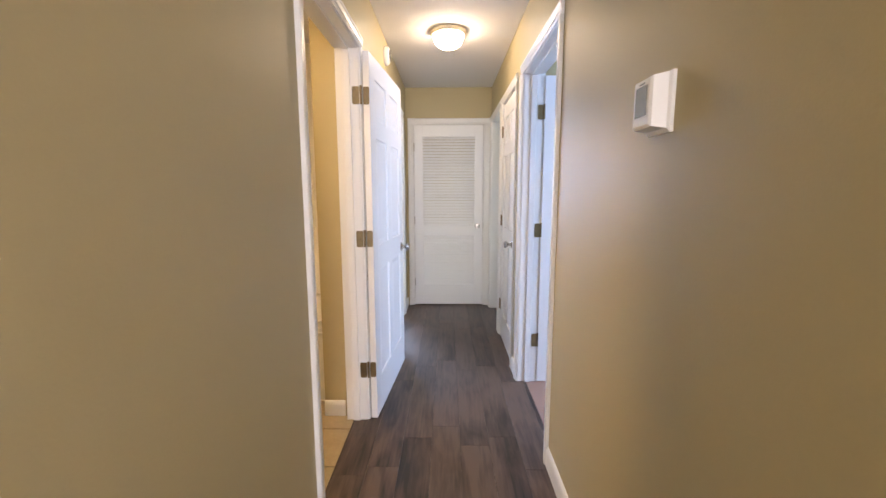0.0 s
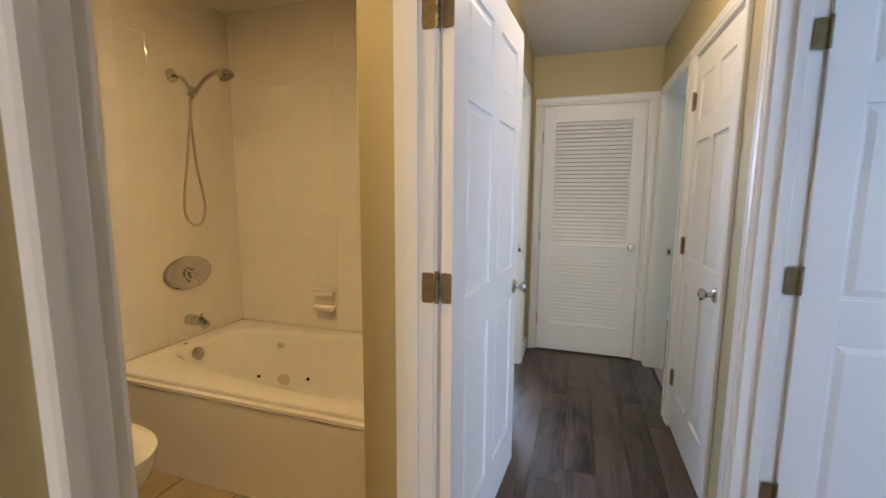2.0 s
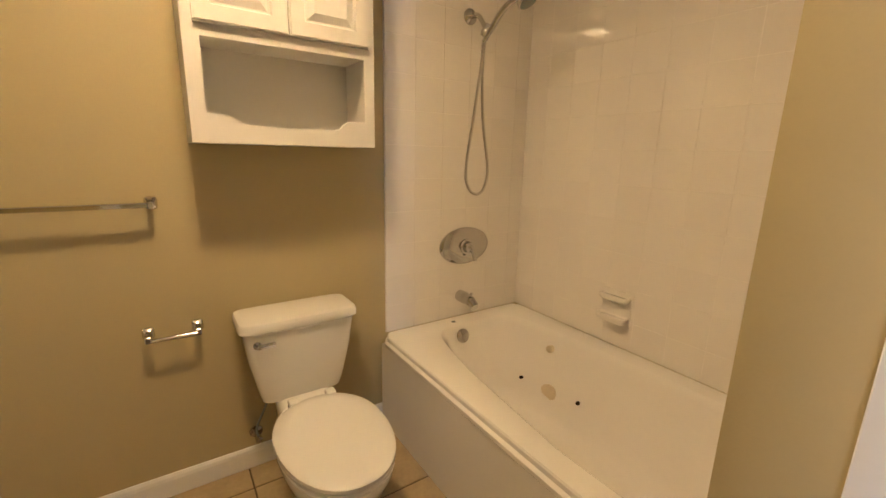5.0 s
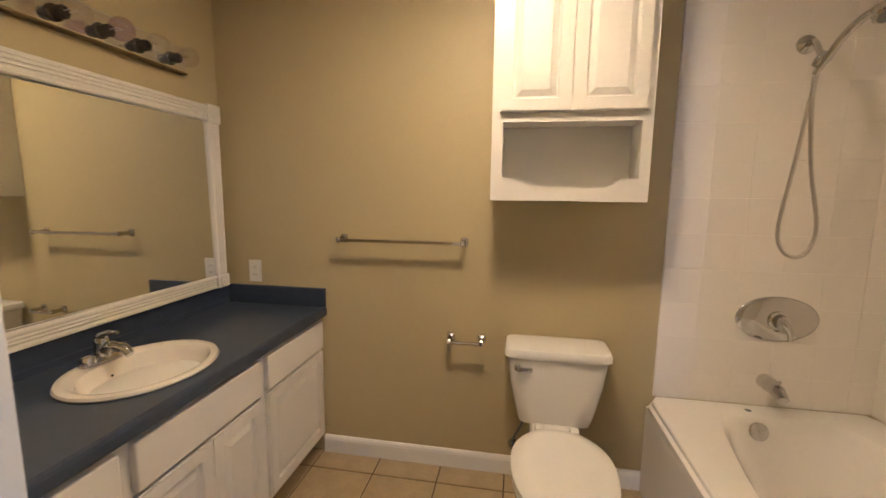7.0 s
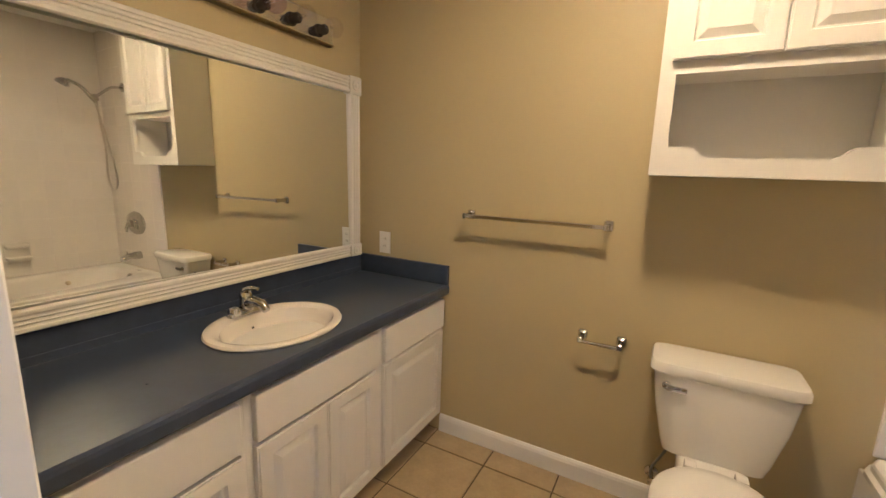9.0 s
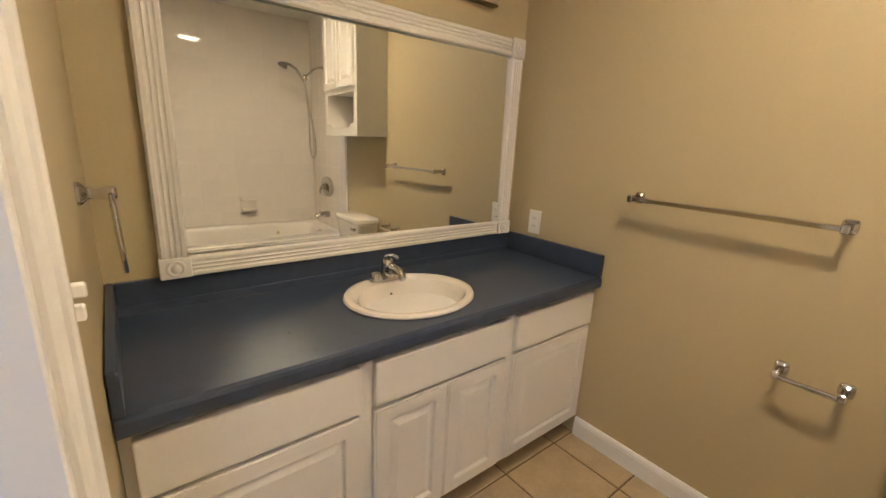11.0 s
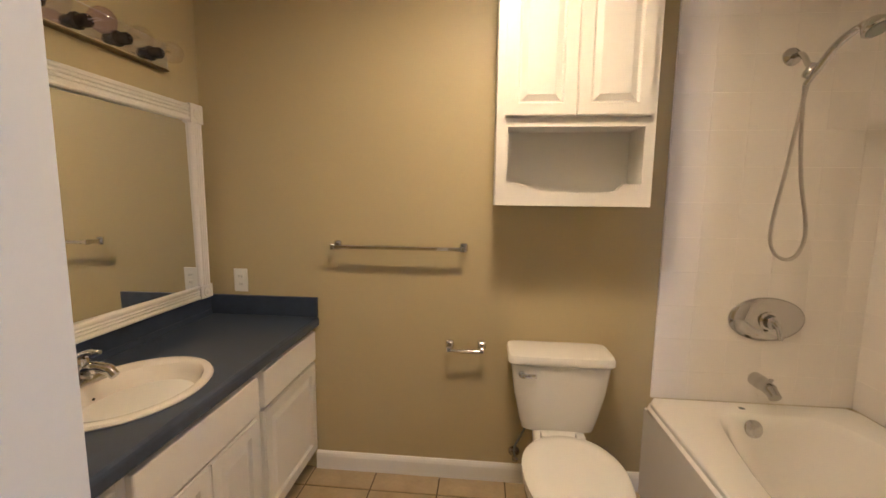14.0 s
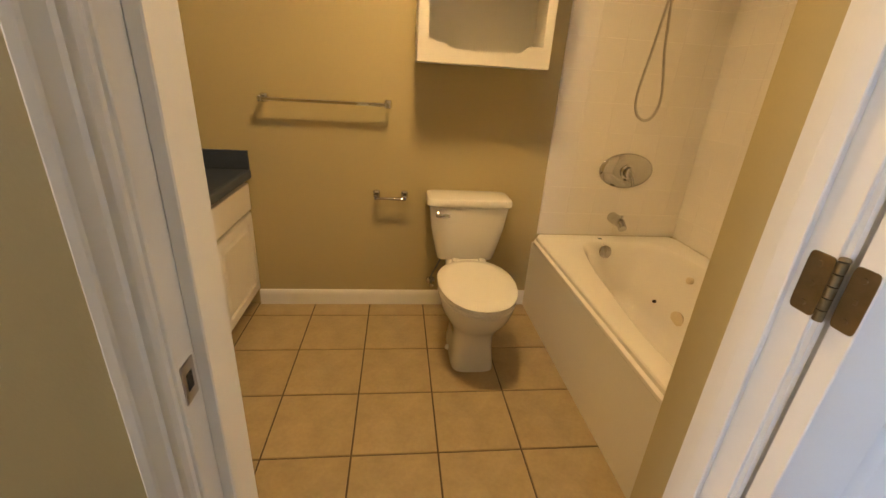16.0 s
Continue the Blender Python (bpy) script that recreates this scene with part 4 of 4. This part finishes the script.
# the glass hangs a little askew in its deep frame
glass = boxes((MX0 + 0.03 - MXC, MX1 - 0.03 - MXC, -0.005, 0, MZ0 + 0.03 - MZC, MZ1 - 0.04 - MZC))
glass.transform(Matrix.Translation((MXC, SY + 0.020, MZC)) @ pose(0, 0, 0, 0.45, 0, -1.0))
part("glass", glass, SILVER, mir, "silvered mirror glass")
part("backing", boxes((MX0 + 0.004, MX0 + 0.03, SY + 0.0005, SY + 0.0262, MZ0 + 0.004, MZ1 - 0.004), (MX1 - 0.03, MX1 - 0.004, SY + 0.0005, SY + 0.0262, MZ0 + 0.004, MZ1 - 0.004),
                      (MX0 + 0.03, MX1 - 0.03, SY + 0.0005, SY + 0.0262, MZ0 + 0.004, MZ0 + 0.028), (MX0 + 0.03, MX1 - 0.03, SY + 0.0005, SY + 0.0262, MZ1 - 0.038, MZ1 - 0.004)), CABINET, mir)


def flutes(w):
    pr = [(0, 0), (0, 0.014), (w * 0.06, 0.019)]
    for k in range(3):
        c = w * (0.2 + 0.2 * k)
        pr += [(c, 0.019), (c + w * 0.04, 0.0145), (c + w * 0.10, 0.013), (c + w * 0.16, 0.0145)]
    pr += [(w * 0.8, 0.019), (w * 0.94, 0.019), (w, 0.014), (w, 0)]
    return pr


yb = SY + 0.0264
part("frame_side", sweep(bmesh.new(), flutes(SW), (MX0 + 0.006, yb, MZ0 + BWID), (MX0 + 0.006, yb, MZ1 - TW), (1, 0, 0), (0, 1, 0)), CABINET, mir)
part("frame_side", sweep(bmesh.new(), flutes(SW), (MX1 - SW - 0.006, yb, MZ0 + BWID), (MX1 - SW - 0.006, yb, MZ1 - TW), (1, 0, 0), (0, 1, 0)), CABINET, mir)
part("frame_bottom", sweep(bmesh.new(), flutes(BWID), (MX0 + SW + 0.012, yb, MZ0), (MX1 - SW - 0.012, yb, MZ0), (0, 0, 1), (0, 1, 0)), CABINET, mir)
part("frame_top", sweep(bmesh.new(), flutes(TW - 0.012), (MX0 + SW + 0.012, yb, MZ1 - TW + 0.006), (MX1 - SW - 0.012, yb, MZ1 - TW + 0.006), (0, 0, 1), (0, 1, 0)), CABINET, mir)
for u in (MX0, MX1 - SW - 0.012):
    for w0, w1 in ((MZ0, MZ0 + BWID), (MZ1 - TW, MZ1)):
        cb = part("corner_block", boxes((u, u + SW + 0.012, yb, yb + 0.024, w0, w1), bev=0.002), CABINET, mir)
        part("rosette", lathe(bmesh.new(), [(0, 0.0), (0.026, 0.0), (0.025, 0.004), (0.020, 0.005), (0.017, 0.0025), (0.013, 0.0025), (0.009, 0.006), (0, 0.0075)], (u + (SW + 0.012) / 2, yb + 0.024, (w0 + w1) / 2), (0, 1, 0), 28), CABINET, cb, "", True)

# ---- vanity light bar with clear globes ----
vl = thing("vanity_light_bar", (-1.506, SY, 2.0), "chrome bathroom light bar with clear unlit globe bulbs", "wall light")
part("back_bar", boxes((-2.056, -0.836, SY + 0.0005, SY + 0.028, 1.894, 1.998), bev=0.004, seg=2), material("bright_chrome_bar", (0.86, 0.85, 0.82), 0.14, 1.0, vary=0.02, bump=0.0), vl, "polished chrome bar")
part("bottom_edge", boxes((-2.056, -0.836, SY + 0.0005, SY + 0.034, 1.885, 1.893), bev=0.002), BRASS, vl, "tarnished brass lower edge")
LZ = 1.931
for k in range(8):
    bx = -1.967 + 0.151 * k
    so = part("socket", lathe(bmesh.new(), [(0, 0), (0.027, 0), (0.027, 0.005), (0.021, 0.009), (0.021, 0.040), (0.018, 0.045), (0.013, 0.049), (0, 0.049)], (bx, SY + 0.028, LZ), (0, 1, 0), 24), BLACK, vl, "black lamp socket", True)
    gl = part("bulb", lathe(bmesh.new(), [(0.013, 0.047), (0.015, 0.051), (0.03, 0.063), (0.039, 0.08), (0.0405, 0.093), (0.036, 0.11), (0.022, 0.124), (0.007, 0.13), (0, 0.1305)], (bx, SY + 0.028, LZ), (0, 1, 0), 26), BULB_TINTED if k in (2, 5) else BULB, so, "clear glass globe with a violet tint" if k in (2, 5) else "clear glass globe", True)
    gl.visible_shadow = False
    part("filament", tube(bmesh.new(), [(bx - 0.008, SY + 0.077, LZ), (bx - 0.008, SY + 0.108, LZ + 0.004), (bx + 0.008, SY + 0.108, LZ + 0.004), (bx + 0.008, SY + 0.077, LZ)], 0.0012, 6), NICKEL, so)


# ---- wall hardware ----
def post(name_, parent, at, axis, reach):
    """A small wall plate with rounded corners and a slim arm with a square end."""
    c, w = Vector(at), Vector(axis)
    prof = ((0.019, 0.022, 0), (0.019, 0.022, 0.005), (0.016, 0.019, 0.009), (0.009, 0.011, 0.016), (0.008, 0.010, reach - 0.016), (0.010, 0.013, reach - 0.011), (0.010, 0.013, reach + 0.008), (0.007, 0.010, reach + 0.011))
    rings = [[c + w * d + Vector((0, u, v)) for u, v, _ in oval(0, 0, 0, hw, hh, 4, 24)] for hw, hh, d in prof]
    part(name_, loft(bmesh.new(), rings), CHROME, parent, "", True)


tbar = thing("towel_bar", (WX, 1.37, 1.155), "chrome towel bar fixed to the tan wall", "towel bar")
for y in (1.068, 1.668):
    post("post", tbar, (WX + 0.0005, y, 1.150), (1, 0, 0), 0.072)
part("bar", boxes((WX + 0.064, WX + 0.081, 1.07, 1.666, 1.142, 1.158), bev=0.002), CHROME, tbar)
tp = thing("toilet_paper_holder", (WX, 1.685, 0.685), "empty chrome toilet paper holder on the wall", "toilet paper holder")
for y in (1.610, 1.762):
    post("post", tp, (WX + 0.0005, y, 0.685), (1, 0, 0), 0.068)
part("roller", lathe(bmesh.new(), [(0.005, 0.0), (0.0075, 0.003), (0.0075, 0.07), (0.009, 0.071), (0.009, 0.137), (0.005, 0.140)], (WX + 0.071, 1.616, 0.679), (0, 1, 0), 18), CHROME, tp, "bare spring roller", True)
ol = thing("wall_outlet", (WX, 0.574, 0.965), "white power outlet above the counter", "outlet")
part("cover_plate", boxes((WX + 0.0005, WX + 0.006, 0.539, 0.609, 0.908, 1.022), bev=0.002, seg=2), PLASTIC, ol)
for z in (0.946, 0.984):
    so = part("receptacle", boxes((WX + 0.006, WX + 0.008, 0.558, 0.590, z - 0.014, z + 0.014), bev=0.0008), PLASTIC, ol)
    for dy in (-0.006, 0.006):
        part("slot", boxes((WX + 0.008, WX + 0.0084, 0.574 + dy - 0.001, 0.574 + dy + 0.001, z - 0.004, z + 0.005)), GAP, so)
sw = thing("light_switch", (BX, 1.30, 1.15), "white double switch plate beside the vanity", "light switch")
part("cover_plate", boxes((BX - 0.006, BX - 0.0005, 1.25, 1.365, 1.09, 1.21), bev=0.002, seg=2), PLASTIC, sw)
for y, zz in ((1.283, 1), (1.332, -1)):
    part("toggle", boxes((BX - 0.022, BX - 0.006, y - 0.006, y + 0.006, 1.143 + 0.004 * zz, 1.159 + 0.004 * zz), bev=0.002), PLASTIC, sw)
tr = thing("towel_ring", (BX, 0.82, 1.20), "chrome towel ring on the tan wall", "towel ring")
post("post", tr, (BX - 0.0005, 0.82, 1.20), (-1, 0, 0), 0.05)
part("ring", tube(bmesh.new(), [(BX - 0.052 - 0.003 * (1 - math.cos(a)), 0.82 + 0.078 * math.sin(a), 1.12 + 0.078 * math.cos(a)) for a in [2 * math.pi * i / 36 for i in range(37)]], 0.005, 10), CHROME, tr, "", True)

# ---- shower fittings ----
TXW = WX + 0.0105
va = thing("shower_valve", (TXW, 3.0, 0.866), "oval chrome shower valve plate with lever on the tiles", "shower valve")
bm = bmesh.new()
loft(bm, [[(TXW + d, 3.002 + 0.158 * k * math.cos(a), 0.866 + 0.098 * k * math.sin(a)) for a in [2 * math.pi * i / 48 for i in range(48)]] for d, k in ((0, 1), (0.005, 1), (0.012, 0.95), (0.018, 0.82), (0.023, 0.6), (0.025, 0.35))])
part("plate", bm, CHROME, va, "", True)
part("hub", lathe(bmesh.new(), [(0.040, 0.020), (0.040, 0.030), (0.030, 0.035), (0.027, 0.058), (0.02, 0.062), (0, 0.064)], (TXW, 2.998, 0.866), (1, 0, 0), 28), CHROME, va, "", True)
part("lever", tube(bmesh.new(), smooth_path([(TXW + 0.05, 2.99, 0.872), (TXW + 0.066, 3.005, 0.858), (TXW + 0.072, 3.018, 0.825), (TXW + 0.070, 3.024, 0.795)], 3), [0.014, 0.014, 0.014, 0.013, 0.012, 0.011, 0.011, 0.010, 0.010, 0.009], 12), CHROME, va, "", True)
sp = thing("tub_spout", (TXW, 2.985, 0.585), "chrome tub spout on the tiled wall", "tub spout")
part("spout", tube(bmesh.new(), smooth_path([(TXW, 2.985, 0.59), (TXW + 0.05, 2.985, 0.59), (TXW + 0.10, 2.985, 0.585), (TXW + 0.135, 2.985, 0.565)], 4), [0.032] * 5 + [0.028] * 4 + [0.024] * 4, 20), CHROME, sp, "", True)
part("diverter", lathe(bmesh.new(), [(0.004, 0), (0.004, 0.018), (0.008, 0.02), (0.008, 0.028), (0, 0.03)], (TXW + 0.10, 2.985, 0.605), (0, 0, 1), 14), CHROME, sp, "", True)
sh = thing("hand_shower", (TXW, 2.99, 1.96), "chrome hand shower on a wall arm with metal hose", "hand shower")
part("flange", lathe(bmesh.new(), [(0, 0), (0.036, 0), (0.035, 0.005), (0.022, 0.014), (0.012, 0.018), (0, 0.018)], (TXW, 2.99, 1.965), (1, 0, 0), 28), CHROME, sh, "", True)
part("arm", tube(bmesh.new(), smooth_path([(TXW + 0.01, 2.99, 1.965), (-2.17, 2.965, 1.945), (-2.09, 2.935, 1.885), (-2.055, 2.922, 1.86)], 5), 0.0105, 12), CHROME, sh, "", True)
part("bracket", lathe(bmesh.new(), [(0, -0.028), (0.014, -0.026), (0.018, -0.012), (0.018, 0.012), (0.014, 0.026), (0, 0.028)], (-2.045, 2.915, 1.848), (0.3, 0.35, 0.75), 20), CHROME, sh, "", True)
hd = smooth_path([(-2.05, 2.905, 1.80), (-2.02, 2.925, 1.855), (-1.98, 2.945, 1.915), (-1.93, 2.965, 1.948), (-1.895, 2.978, 1.95)], 5)
part("handle", tube(bmesh.new(), hd, [0.010] * 4 + [0.013] * (len(hd) - 8) + [0.017] * 4, 14), CHROME, sh, "", True)
hh = part("spray_head", lathe(bmesh.new(), [(0, -0.032), (0.016, -0.03), (0.030, -0.016), (0.041, -0.002), (0.043, 0.008), (0.039, 0.013), (0, 0.013)], (-1.882, 2.982, 1.937), (0.45, 0.18, -0.87), 30), CHROME, sh, "", True)
part("spray_face", lathe(bmesh.new(), [(0, 0.013), (0.034, 0.013), (0.032, 0.016), (0, 0.016)], (-1.882, 2.982, 1.937), (0.45, 0.18, -0.87), 26), GREY, hh, "grey spray face", True)
hose = smooth_path([(-2.05, 2.905, 1.80), (-2.06, 2.915, 1.68), (-2.09, 2.955, 1.48), (-2.105, 3.005, 1.28), (-2.11, 2.995, 1.185), (-2.112, 2.955, 1.152), (-2.115, 2.905, 1.18), (-2.115, 2.885, 1.27), (-2.09, 2.90, 1.50), (-2.06, 2.905, 1.70), (-2.04, 2.91, 1.825)], 10)
part("hose", tube(bmesh.new(), hose, [0.0075 if i % 2 else 0.0066 for i in range(len(hose))], 10), NICKEL, sh, "ribbed metal hose", True)
sd = thing("soap_dish", (-1.60, 3.395, 0.66), "white ceramic two-tier soap dish on the tiles", "soap dish")
part("back", boxes((-1.676, -1.524, 3.392, 3.3995, 0.59, 0.745), bev=0.004, seg=2), WALLTILE, sd)
for zz, dep in ((0.70, 0.045), (0.605, 0.06)):
    part("shelf", loft(bmesh.new(), [oval(-1.60, 3.392 - dep / 2 + 0.004, zz + z, rx, dep / 2 * k, 5, 32) for z, rx, k in ((0, 0.066, 0.8), (0.012, 0.073, 1.0), (0.022, 0.074, 1.0), (0.027, 0.07, 0.95), (0.018, 0.06, 0.75))]), WALLTILE, sd, "", True)

# ---- floors, laid in pieces ----
fl = structure("floor", boxes((LX - 0.08, RX + 0.06, -3.0, FY + 0.02, -0.09, -0.0042), (LX - 0.08, RX + 0.06, FY + 0.02, 5.45, -0.09, -0.0042), (-2.2, LX - 0.08, -3.0, -1.6, -0.09, -0.0042), (RX + 0.06, 2.2, -3.0, -1.6, -0.09, -0.0042)), GAP, "dark vinyl plank hallway floor", "floor")
bf = structure("bathroom_floor", boxes((WX - 0.1, LX - 0.081, SY - 0.1, NY + 0.02, -0.09, -0.0035)), GROUT_DARK, "tan ceramic tile bathroom floor with dark grout", "floor")
structure("bedroom_carpet", boxes((RX + 0.061, 3.6, -0.7, 6.2, -0.09, 0.001)), CARPET, "mauve carpet of the bedrooms", "carpet")
structure("corner_room_carpet", boxes((-3.2, LX - 0.081, NY + 0.0201, 6.2, -0.09, 0.001)), CARPET, "mauve carpet of the corner room", "carpet")


def plank_mesh(w, l):
    me = bpy.data.meshes.new("plank")
    bm = boxes((-w / 2, w / 2, -l / 2, l / 2, -0.004, 0))
    es = [e for e in bm.edges if all(v.co.z > -0.001 for v in e.verts)]
    bmesh.ops.bevel(bm, geom=es, offset=0.0003, segments=1, affect="EDGES")
    bm.to_mesh(me)
    bm.free()
    me.materials.append(PLANK)
    return me


PW, PL = 0.152, 0.92
px0, px1 = LX - 0.078, RX + 0.058
cache = {}
i, x = 0, px0
while x < px1 - 0.01:
    w = min(PW, px1 - x)
    y = -3.0 - random.uniform(0.1, 0.8)
    while y < 5.4:
        a, b = max(y, -3.0), min(y + PL, 5.44)
        if b - a > 0.03:
            key = (round(w, 3), round(b - a, 3))
            if key not in cache:
                cache[key] = plank_mesh(key[0] - 0.0012, key[1] - 0.0012)
            o = new("plank", cache[key])
            o.parent = fl
            o.matrix_basis = pose(x + w / 2, (a + b) / 2, 0)
        y += PL
    x += PW

TP = 0.32
cache = {}
gx = [WX - 0.001] + [v for v in [-1.817 + TP * k for k in range(-2, 5)] if WX + 0.02 < v < LX - 0.11] + [LX - 0.081]
gy = [SY] + [v for v in [1.249 + TP * k for k in range(-4, 5)] if SY + 0.02 < v < 2.5] + [2.545]
for a, b in zip(gx, gx[1:]):
    for c, d in zip(gy, gy[1:]):
        key = (round(b - a, 3), round(d - c, 3))
        if key not in cache:
            me = tile_mesh("floor_tile", key[0] - 0.007, key[1] - 0.007, 0.004, FLOORTILE, 0.0015)
            cache[key] = me
        o = new("floor_tile", cache[key])
        o.parent = bf
        o.matrix_basis = pose((a + b) / 2, (c + d) / 2, -0.0035)

surround("tub_surround_west", (WX, 2.545, 0), (0, 1, 0), (1, 0, 0), NY - 2.545 - 0.0105, 0.4755, CZ - 0.001, "glossy white square wall tiles above the tub, faucet end")
surround("tub_surround_north", (WX, NY, 0), (1, 0, 0), (0, -1, 0), -0.763 - WX, 0.4755, CZ - 0.001, "glossy white square wall tiles along the tub")
surround("tub_surround_east", (-0.763, 2.545, 0), (0, 1, 0), (-1, 0, 0), NY - 2.545 - 0.0105, 0.4755, CZ - 0.001, "glossy white square wall tiles above the tub, sloped end")
